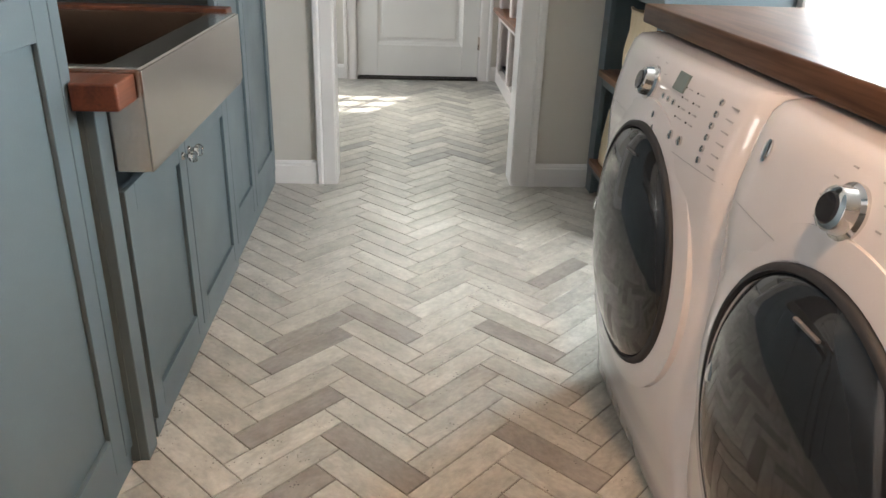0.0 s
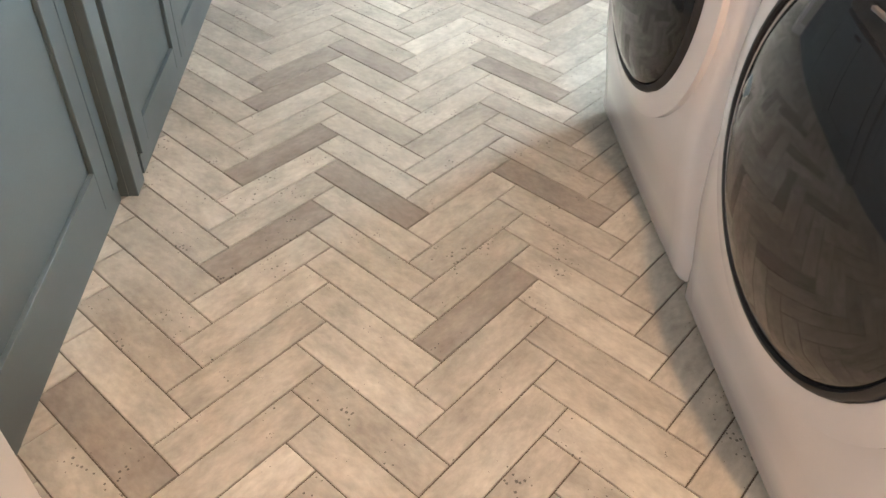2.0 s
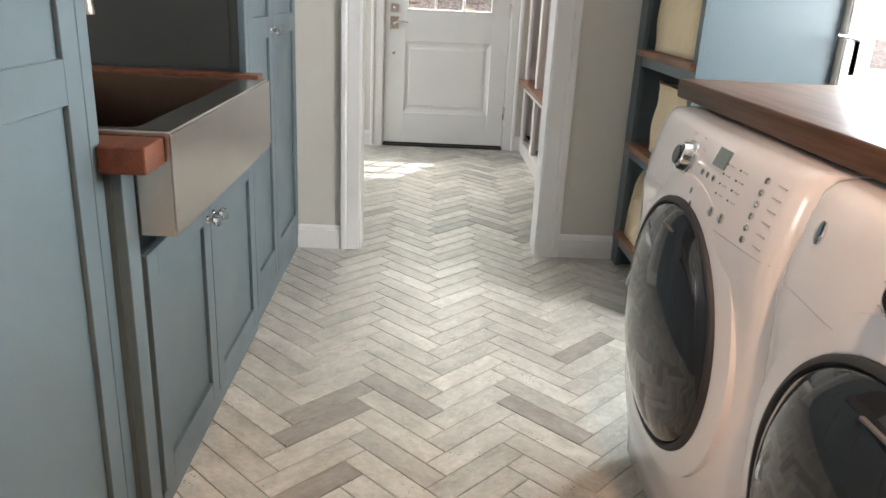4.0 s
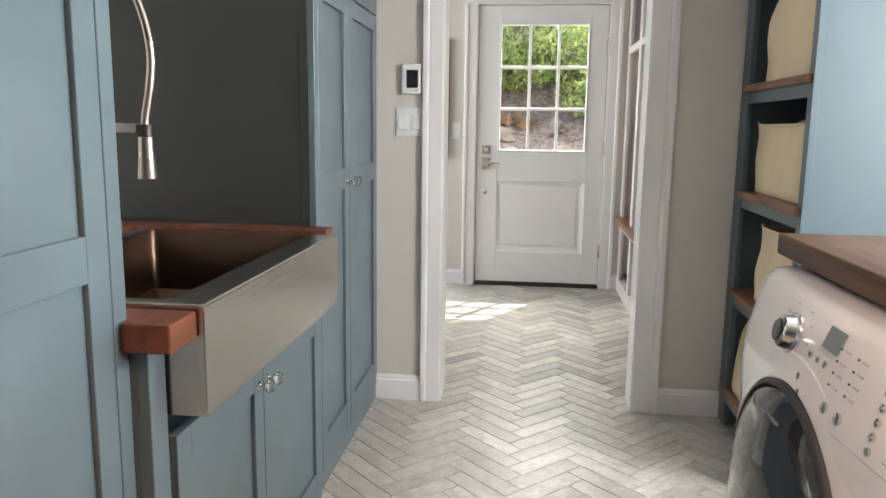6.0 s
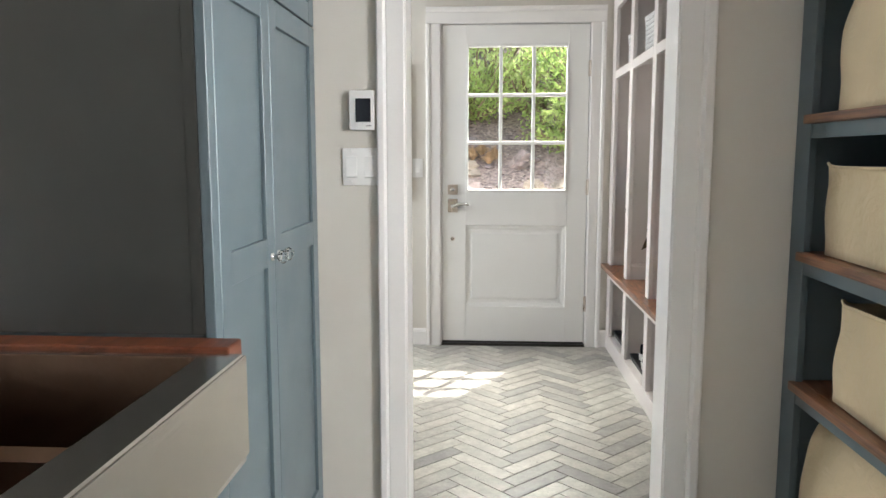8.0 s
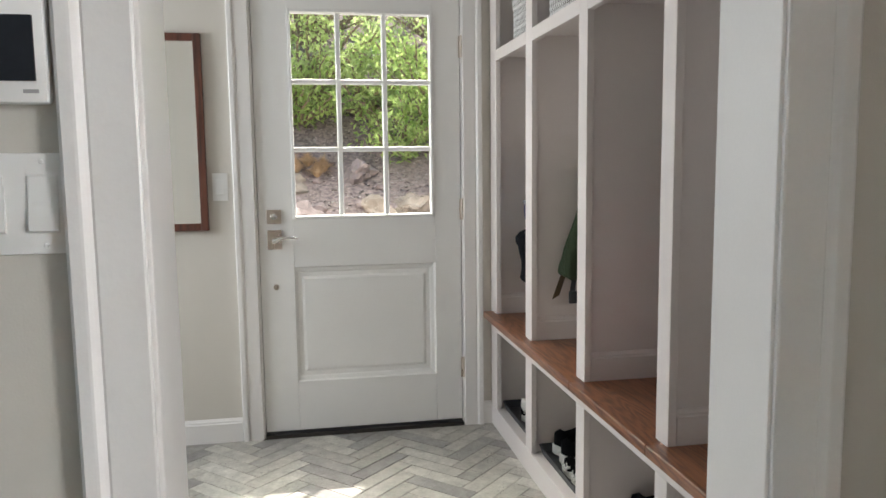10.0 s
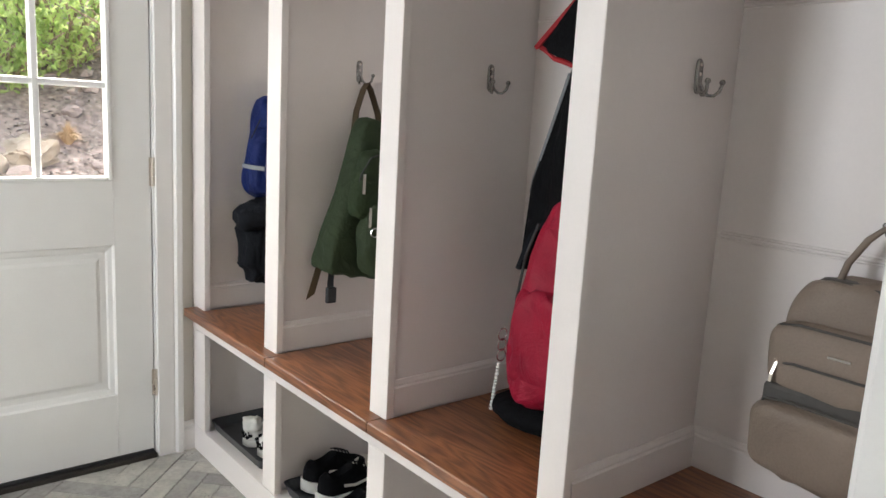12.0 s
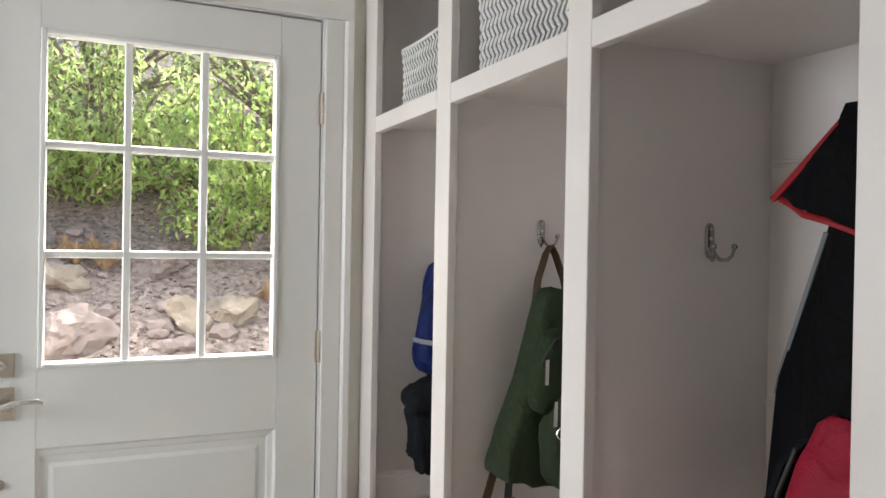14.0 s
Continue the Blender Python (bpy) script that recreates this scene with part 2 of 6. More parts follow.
OAK = wood("stained_oak", (0.098, 0.032, 0.013), (0.260, 0.101, 0.044), "Y", 0.40, ring=24, bump=0.4)
APPLIANCE = mat("white_enamel", (0.68, 0.645, 0.65), 0.16, bump=0.02, bump_scale=300, vary=0.02, coat=0.6, rough_vary=0.03)
SEAM = mat("dark_seam", (0.03, 0.03, 0.03), 0.7)
RUBBER = mat("black_rubber", (0.022, 0.022, 0.024), 0.6, bump=0.1, vary=0.2)
PLASTIC = mat("black_plastic", (0.03, 0.032, 0.036), 0.42, bump=0.1, bump_scale=120, vary=0.2)
LCD = mat("lcd", (0.16, 0.20, 0.19), 0.15, vary=0.1)
INK = mat("grey_ink", (0.36, 0.35, 0.35), 0.6)
BADGE = mat("badge_grey", (0.12, 0.12, 0.125), 0.75)
PORT = bpy.data.materials.new("smoked_glass")
PORT.use_nodes = True
_p = PORT.node_tree.nodes["Principled BSDF"]
_p.inputs["Base Color"].default_value = (0.016, 0.018, 0.021, 1)
_p.inputs["Roughness"].default_value = 0.05
_p.inputs["Coat Weight"].default_value = 0.1
_p.inputs["Specular IOR Level"].default_value = 0.5
GLASS = glass_material("clear_glass", (0.98, 1.0, 0.99))
CRYSTAL = glass_material("crystal", (1, 1, 1), 0.02, 1.6)
CANVAS = mat("cream_canvas", (0.66, 0.525, 0.335), 0.85, bump=0.22, bump_scale=420, vary=0.07, vary_scale=5, sheen=0.2, spec=0.15, wrinkle=0.22)
MIRROR = mat("mirror_silver", (0.86, 0.87, 0.86), 0.03, metal=1.0, vary=0.01, rough_vary=0.005)
FRAME_RED = wood("mirror_frame_wood", (0.05, 0.016, 0.010), (0.13, 0.04, 0.022), "Z", 0.4)
PALE = mat("white_plastic", (0.78, 0.77, 0.75), 0.35, vary=0.02)
SCREEN = mat("dark_screen", (0.02, 0.022, 0.028), 0.12, vary=0.2)
GREEN = mat("green_nylon", (0.034, 0.048, 0.025), 0.75, bump=0.35, bump_scale=420, vary=0.25, vary_scale=9, spec=0.15, wrinkle=0.45)
GREEN_DK = mat("dark_green_nylon", (0.027, 0.041, 0.019), 0.7, bump=0.35, bump_scale=420, vary=0.25, vary_scale=9, spec=0.15, wrinkle=0.45)
NAVY = mat("blue_nylon", (0.006, 0.015, 0.092), 0.6, bump=0.3, bump_scale=420, vary=0.25, vary_scale=9, spec=0.15, wrinkle=0.4)
GREYCLOTH = mat("grey_cloth", (0.22, 0.225, 0.24), 0.8, bump=0.4, bump_scale=300, vary=0.15)
CHAR = mat("charcoal_cloth", (0.012, 0.013, 0.016), 0.85, bump=0.4, bump_scale=300, vary=0.2, spec=0.08, wrinkle=0.4)
BLACK = mat("black_cloth", (0.008, 0.008, 0.009), 0.9, bump=0.4, bump_scale=300, vary=0.3, vary_scale=7, spec=0.06, wrinkle=0.4)
RED = mat("red_nylon", (0.29, 0.009, 0.030), 0.5, bump=0.35, bump_scale=300, vary=0.2, vary_scale=8, spec=0.2, wrinkle=0.28)
REDTRIM = mat("red_piping", (0.34, 0.008, 0.014), 0.7, bump=0.3)
TAUPE = mat("taupe_leather", (0.225, 0.174, 0.138), 0.52, bump=0.35, bump_scale=240, vary=0.12, vary_scale=7, spec=0.3, wrinkle=0.15)
TAUPE_DK = mat("dark_taupe_lining", (0.075, 0.068, 0.062), 0.7, bump=0.3, vary=0.2)
STRAP = mat("brown_webbing", (0.085, 0.058, 0.035), 0.8, bump=0.6, bump_scale=500, vary=0.15, spec=0.15)
SOLE = mat("white_rubber", (0.70, 0.68, 0.63), 0.6, bump=0.15, vary=0.12, vary_scale=20)
CHECK = mat("white_canvas_shoe", (0.72, 0.70, 0.66), 0.8, bump=0.4, bump_scale=300)
REED = mat("white_reed", (0.72, 0.71, 0.70), 0.6, bump=0.2, vary=0.1, vary_scale=20)
REED_DK = mat("grey_reed", (0.17, 0.155, 0.148), 0.6, bump=0.2, vary=0.2, vary_scale=20)
TWIG = mat("brown_bark", (0.27, 0.195, 0.135), 0.9, bump=0.6, bump_scale=60, vary=0.3)
STONE = mat("pink_granite", (0.31, 0.24, 0.225), 0.9, bump=1.0, bump_scale=14, vary=0.35, vary_scale=5)
STONE2 = mat("tan_granite", (0.34, 0.275, 0.225), 0.9, bump=1.0, bump_scale=14, vary=0.35, vary_scale=5)
MULCH = mat("bark_mulch", (0.29, 0.22, 0.20), 0.95, bump=1.0, bump_scale=45, vary=0.55, vary_scale=24)
GRASS = mat("orange_grass", (0.55, 0.36, 0.21), 0.8, vary=0.3)
PAVE = mat("pale_concrete", (0.55, 0.53, 0.50), 0.9, bump=0.4, bump_scale=80, vary=0.12)
LAMP_GLOW = glow("warm_lamp", (1.0, 0.62, 0.30), 7.0)

# ---- mesh helpers ----
ORG = {}


def thing(name, at, label, category, group="", kind="", turn=0.0):
    ob = new(name)
    ob.empty_display_size = 0.1
    m = pose(*at, 0, 0, turn)
    ob.matrix_world = m
    ORG[ob] = m
    return tagged(ob, label, category, group, kind)


def part(name, bm, material, parent=None, label="", smooth=None, local=False):
    """One mesh object. The bmesh is in world metres (or, with local, in the parent's own)."""
    if parent is not None and not local:
        bmesh.ops.transform(bm, matrix=ORG[parent].inverted(), verts=bm.verts)
    me = bpy.data.meshes.new(name)
    bmesh.ops.recalc_face_normals(bm, faces=bm.faces)
    bm.to_mesh(me)
    bm.free()
    for mm in material if isinstance(material, (list, tuple)) else (material,):
        me.materials.append(mm)
    if smooth is not None:
        me.shade_smooth()
        if smooth < 179:
            me.set_sharp_from_angle(angle=radians(smooth))
    ob = new(name, me)
    if parent is not None:
        ob.parent = parent
        ORG[ob] = ORG[parent]
    else:
        ORG[ob] = Matrix.Identity(4)
    if label:
        ob["label"] = label
    return ob


def box(bm, x0, y0, z0, x1, y1, z1, bevel=0.0, seg=2):
    lo, hi = (min(x0, x1), min(y0, y1), min(z0, z1)), (max(x0, x1), max(y0, y1), max(z0, z1))
    vs = [bm.verts.new((x, y, z)) for x in (lo[0], hi[0]) for y in (lo[1], hi[1]) for z in (lo[2], hi[2])]
    fs = [bm.faces.new([vs[i] for i in q]) for q in ((0, 1, 3, 2), (4, 6, 7, 5), (0, 4, 5, 1), (2, 3, 7, 6), (0, 2, 6, 4), (1, 5, 7, 3))]
    if bevel:
        es = {e for f in fs for e in f.edges}
        bmesh.ops.bevel(bm, geom=list(es), offset=bevel, segments=seg, affect="EDGES", profile=0.5)
    return bm


def boxm(*a, bevel=0.0, seg=2):
    return box(bmesh.new(), *a, bevel=bevel, seg=seg)


def skin(bm, rings, closed=True, caps=True, material=0):
    """Joins rings of points into a surface."""
    rows = [[bm.verts.new(p) for p in r] for r in rings]
    n = len(rows[0])
    for a, b in zip(rows, rows[1:]):
        for i in range(n if closed else n - 1):
            f = bm.faces.new((a[i], a[(i + 1) % n], b[(i + 1) % n], b[i]))
            f.material_index = material
    if caps and closed:
        for r in (rows[0], rows[-1]):
            f = bm.faces.new(r)
            f.material_index = material
    return rows


def smooth_path(pts, k=6):
    """Points along a curve that runs through all the given ones."""
    p = [Vector(q) for q in pts]
    p = [p[0] * 2 - p[1]] + p + [p[-1] * 2 - p[-2]]
    out = []
    for i in range(1, len(p) - 2):
        for j in range(k):
            t = j / k
            out.append(0.5 * (2 * p[i] + (p[i + 1] - p[i - 1]) * t + (2 * p[i - 1] - 5 * p[i] + 4 * p[i + 1] - p[i + 2]) * t * t + (3 * p[i] - p[i - 1] - 3 * p[i + 1] + p[i + 2]) * t ** 3))
    return out + [p[-2]]


def tube(bm, pts, r, n=8, caps=True):
    pts = [Vector(p) for p in pts]
    rings = []
    side = None
    for i, p in enumerate(pts):
        d = (pts[min(i + 1, len(pts) - 1)] - pts[max(i - 1, 0)]).normalized()
        if side is None:
            side = d.orthogonal().normalized()
        side = (side - d * side.dot(d)).normalized()
        up = d.cross(side)
        rr = r[i] if isinstance(r, (list, tuple)) else r
        rings.append([p + rr * (math.cos(2 * math.pi * k / n) * side + math.sin(2 * math.pi * k / n) * up) for k in range(n)])
    skin(bm, rings, True, caps)
    return bm


def ribbon(bm, pts, wide, thick, across):
    """A flat strap along pts."""
    pts = [Vector(p) for p in pts]
    w = Vector(across).normalized()
    rings = []
    for i, p in enumerate(pts):
        d = (pts[min(i + 1, len(pts) - 1)] - pts[max(i - 1, 0)]).normalized()
        nrm = d.cross(w).normalized()
        rings.append([p + w * wide / 2 + nrm * thick / 2, p - w * wide / 2 + nrm * thick / 2, p - w * wide / 2 - nrm * thick / 2, p + w * wide / 2 - nrm * thick / 2])
    skin(bm, rings)
    return bm


def lathe(bm, profile, m, n=24):
    """Turns (radius, height) about the z axis of the pose m."""
    rings = [[m @ Vector((max(r, 1e-4) * math.cos(2 * math.pi * k / n), max(r, 1e-4) * math.sin(2 * math.pi * k / n), h)) for k in range(n)] for r, h in profile]
    skin(bm, rings)
    return bm


def spow(v, p):
    return math.copysign(abs(v) ** p, v)


def soft(bm, m, sx, sy, sz, pxy=0.6, pz=0.6, nu=28, nv=18, lump=0.0, freq=6.0, taper=0.0, sag=0.0, seed=0.0):
    """A stuffed shape: a rounded block with lumps and folds, in the pose m."""
    rings = []
    for j in range(nv + 1):
        b = -math.pi / 2 + math.pi * (0.02 + 0.96 * j / nv)
        ring = []
        for i in range(nu):
            a = 2 * math.pi * i / nu
            x = spow(math.cos(b), pz) * spow(math.cos(a), pxy)
            y = spow(math.cos(b), pz) * spow(math.sin(a), pxy)
            z = spow(math.sin(b), pz)
            k = 1 - taper * (z * 0.5 + 0.5) + sag * (0.5 - z * 0.5)
            p = Vector((x * sx * k, y * sy * k, z * sz))
            if lump:
                q = p * freq + Vector((seed, seed * 1.7, seed * 0.3))
                p += lump * Vector((noise.noise(q), noise.noise(q + Vector((9, 3, 1))), 0.6 * noise.noise(q + Vector((2, 7, 5)))))
                fold = 1 - 2 * abs(noise.noise(Vector((q.x * 2.2, q.y * 2.2, q.z * 0.8))))
                p += p.normalized() * (0.9 * lump * (fold - 0.62))
            ring.append(m @ p)
        rings.append(ring)
    skin(bm, rings)
    return bm


def cloth(bm, grid, thick):
    """A sheet of cloth from rows of points, given thickness."""
    rows = [[Vector(p) for p in r] for r in grid]
    nr, nc = len(rows), len(rows[0])
    nrm = []
    for j in range(nr):
        line = []
        for i in range(nc):
            du = rows[j][min(i + 1, nc - 1)] - rows[j][max(i - 1, 0)]
            dv = rows[min(j + 1, nr - 1)][i] - rows[max(j - 1, 0)][i]
            line.append(du.cross(dv).normalized() * thick / 2)
        nrm.append(line)
    rings = []
    for j in range(nr):
        rings.append([rows[j][i] + nrm[j][i] for i in range(nc)] + [rows[j][i] - nrm[j][i] for i in reversed(range(nc))])
    skin(bm, rings)
    return bm

# ---- structure ----
CEIL_Z = 2.46


def structure(name, bm, material, label, category):
    return tagged(part(name, bm, material), label, category, "", "structure")


def wall_with_hole(axis, at0, at1, a0, a1, h0, h1, z0, z1):
    """A wall across x or y from at0 to at1 thick, a0 to a1 long, with a hole h0..h1, z0..z1."""
    bm = bmesh.new()
    spans = [(a0, h0, 0, CEIL_Z), (h1, a1, 0, CEIL_Z), (h0, h1, z1, CEIL_Z)]
    if z0 > 0:
        spans.append((h0, h1, 0, z0))
    for s0, s1, b0, b1 in spans:
        if axis == "x":
            box(bm, at0, s0, b0, at1, s1, b1)
        else:
            box(bm, s0, at0, b0, s1, at1, b1)
    return bm


structure("wall_laundry_west", boxm(-1.06, 0.84, 0, -0.90, 3.53, CEIL_Z), WALL, "light painted wall behind the sink", "wall")
structure("wall_laundry_east", wall_with_hole("x", 2.42, 2.57, -3.2, 2.74, 1.45, 2.25, 1.05, 2.05), WALL, "light greige painted wall with an added window opening", "wall")
structure("wall_between_rooms", wall_with_hole("y", 3.53, 3.67, -2.15, 1.75, 0.015, 0.870, 0, 2.07), WALL, "light greige painted wall with a wide cased doorway", "wall")
structure("wall_glazed_door", wall_with_hole("y", 2.74, 2.86, 1.66, 2.57, 1.72, 2.40, 0, 2.06), WALL, "painted wall round a glazed side door", "wall")
structure("wall_behind_shelves", boxm(1.66, 2.86, 0, 1.80, 3.53, CEIL_Z), WALL, "plain painted wall behind the shelves", "wall")
structure("wall_front", wall_with_hole("y", 5.995, 6.15, -2.15, 1.75, -0.018, 0.932, 0, 2.055), WALL, "cream painted wall with the front door", "wall")
structure("wall_mudroom_east", boxm(1.53, 3.67, 0, 1.70, 5.995, CEIL_Z), WALL, "plain painted wall behind the lockers", "wall")
structure("wall_mudroom_west", wall_with_hole("x", -2.15, -2.0, 3.67, 5.995, 4.75, 5.75, 1.0, 2.0), WALL, "plain painted wall of the mudroom", "wall")
structure("wall_stub_west", boxm(-2.5, 0.72, 0, -0.30, 0.84, CEIL_Z), WALL, "short painted wall beside the tall cabinet", "wall")
# rear walls stay out of view; the opening serves the added lamp
structure("wall_rear_west", wall_with_hole("x", -2.65, -2.5, -3.2, 0.84, -2.2, -1.2, 1.0, 2.1), WALL_REAR, "unseen wall of the room behind, dark to cut bounced light", "wall")
structure("wall_rear_south", boxm(-2.65, -3.35, 0, 2.57, -3.2, CEIL_Z), WALL_REAR, "unseen wall of the room behind, dark to cut bounced light", "wall")
structure("ceiling", boxm(-2.65, -3.35, CEIL_Z, 2.57, 6.15, CEIL_Z + 0.15), CEIL, "flat white painted ceiling", "ceiling")
floor = structure("floor", boxm(-2.65, -3.35, -0.2, 2.57, 6.05, -0.0035), GROUT, "grey and beige porcelain planks laid in herringbone", "floor")


def moulding(name, pts_section, path_from, path_to, label, category="trim"):
    """A trim of constant section between two points; section gives (out, up) offsets as vectors already."""
    bm = bmesh.new()
    a, b = Vector(path_from), Vector(path_to)
    skin(bm, [[a + Vector(o) for o in pts_section], [b + Vector(o) for o in pts_section]])
    return structure(name, bm, WHITE, label, category)


def casing_section(w, depth, across, out):
    """Profile of a stepped casing: flat inner band, groove, raised outer band."""
    a, o = Vector(across), Vector(out)
    prof = [(0, 0), (0, 0.60), (0.03, 0.66), (0.62, 0.70), (0.66, 0.62), (0.70, 0.74), (0.76, 0.98), (0.80, 1.0), (0.95, 1.0), (1.0, 0.88), (1.0, 0)]
    return [a * (u * w) + o * (v * depth) for u, v in prof]


def baseboard_section(h, depth, out):
    o = Vector(out)
    prof = [(0, 0), (1, 0), (1, 0.80), (0.75, 0.84), (0.75, 0.90), (0.45, 0.96), (0.3, 1.0), (0, 1.0)]
    return [o * (u * depth) + Vector((0, 0, v * h)) for u, v in prof]


# doorway between the rooms: jamb lining, stop and casing on both sides
for nm, x0, x1 in (("jamb_west", 0.015, 0.040), ("jamb_east", 0.845, 0.870)):
    structure(nm, boxm(x0, 3.522, 0, x1, 3.678, 2.045, bevel=0.002), WHITE, "white painted doorway jamb", "doorway trim")
structure("jamb_head", boxm(0.015, 3.522, 2.045, 0.870, 3.678, 2.07), WHITE, "white painted doorway head", "doorway trim")
for side, y, out in (("near", 3.530, (0, -1, 0)), ("far", 3.670, (0, 1, 0))):
    moulding(f"casing_west_{side}", casing_section(0.084, 0.024, (-1, 0, 0), out), (0.034, y, 0), (0.034, y, 2.05), "white stepped door casing")
    moulding(f"casing_east_{side}", casing_section(0.104, 0.024, (1, 0, 0), out), (0.851, y, 0), (0.851, y, 2.05), "white stepped door casing")
    moulding(f"casing_head_{side}", casing_section(0.098, 0.024, (0, 0, 1), out), (-0.050, y, 2.052), (0.955, y, 2.052), "white stepped head casing")
moulding("baseboard_west", baseboard_section(0.108, 0.016, (0, -1, 0)), (-0.245, 3.53, 0), (-0.051, 3.53, 0), "white baseboard", "baseboard")
moulding("baseboard_east", baseboard_section(0.108, 0.016, (0, -1, 0)), (0.956, 3.53, 0), (1.64, 3.53, 0), "white baseboard", "baseboard")
moulding("baseboard_front", baseboard_section(0.108, 0.016, (0, -1, 0)), (-2.0, 5.995, 0), (-0.105, 5.995, 0), "white baseboard", "baseboard")
moulding("baseboard_front_end", baseboard_section(0.108, 0.016, (0, -1, 0)), (1.012, 5.995, 0), (1.055, 5.995, 0), "white baseboard", "baseboard")
moulding("baseboard_mudroom", baseboard_section(0.108, 0.016, (0, 1, 0)), (-2.0, 3.67, 0), (-0.066, 3.67, 0), "white baseboard", "baseboard")
# front door surround
moulding("front_casing_west", casing_section(0.09, 0.026, (-1, 0, 0), (0, -1, 0)), (-0.012, 5.995, 0), (-0.012, 5.995, 2.04), "white stepped door casing")
moulding("front_casing_east", casing_section(0.088, 0.026, (1, 0, 0), (0, -1, 0)), (0.924, 5.995, 0), (0.924, 5.995, 2.04), "white stepped door casing")
moulding("front_casing_head", casing_section(0.10, 0.026, (0, 0, 1), (0, -1, 0)), (-0.102, 5.995, 2.042), (1.012, 5.995, 2.042), "white stepped head casing")
for nm, x0, x1 in (("front_jamb_west", -0.018, -0.004), ("front_jamb_east", 0.918, 0.932)):
    structure(nm, boxm(x0, 5.992, 0.0, x1, 6.15, 2.055), WHITE, "white painted door jamb", "doorway trim")
structure("front_jamb_head", boxm(-0.004, 5.992, 2.040, 0.918, 6.15, 2.055), WHITE, "white painted door head", "doorway trim")
for nm, x0, x1 in (("front_stop_west", -0.004, 0.014), ("front_stop_east", 0.900, 0.918)):
    structure(nm, boxm(x0, 6.048, 0.016, x1, 6.078, 2.040), WHITE, "white painted door stop", "doorway trim")
structure("front_stop_head", boxm(0.014, 6.048, 2.022, 0.900, 6.078, 2.040), WHITE, "white painted door stop", "doorway trim")
structure("threshold", boxm(-0.004, 5.975, -0.003, 0.918, 6.16, 0.016, bevel=0.003), BRONZE, "dark bronze door threshold", "threshold")
# end of the opening that the walk begins in
structure("cased_end_west", boxm(-0.30, 0.70, 0, -0.195, 0.86, 2.30, bevel=0.004), WHITE, "white painted casing beside the tall cabinet", "trim")


def glazed_grid(name, parent_mat, x0, x1, z0, z1, cols, rows, y0, y1, bar, parent):
    """Glazing bars and panes across x, z in a door that faces y."""
    cw, rh = (x1 - x0) / cols, (z1 - z0) / rows
    for i in range(1, cols):
        xm = x0 + cw * i
        part("glazing_bar", boxm(xm - bar / 2, y0, z0, xm + bar / 2, y1, z1, bevel=0.004, seg=1), parent_mat, parent)
    for j in range(1, rows):
        zm = z0 + rh * j
        part("glazing_bar", boxm(x0, y0 + 0.001, zm - bar / 2, x1, y1 - 0.001, zm + bar / 2, bevel=0.004, seg=1), parent_mat, parent)
    for i in range(cols):
        for j in range(rows):
            ym = (y0 + y1) / 2
            p = part("pane", boxm(x0 + cw * i + bar / 2 - 0.003, ym - 0.002, z0 + rh * j + bar / 2 - 0.003, x0 + cw * (i + 1) - bar / 2 + 0.003, ym + 0.002, z0 + rh * (j + 1) - bar / 2 + 0.003), GLASS, parent)
            p.visible_shadow = False


def raised_panel(bm, x0, x1, z0, z1, y, depth, rim):
    """A field panel with a moulded rim, recessed into a face at y (facing -y)."""
    levels = [(0, 0.0), (0.006, 0.006), (0.020, 0.009), (0.026, depth), (rim, depth), (rim + 0.012, depth - 0.004)]
    rings = [[(x0 + i, y + d, z0 + i), (x1 - i, y + d, z0 + i), (x1 - i, y + d, z1 - i), (x0 + i, y + d, z1 - i)] for i, d in levels]
    rows = skin(bm, rings, True, False)
    bm.faces.new(rows[-1])


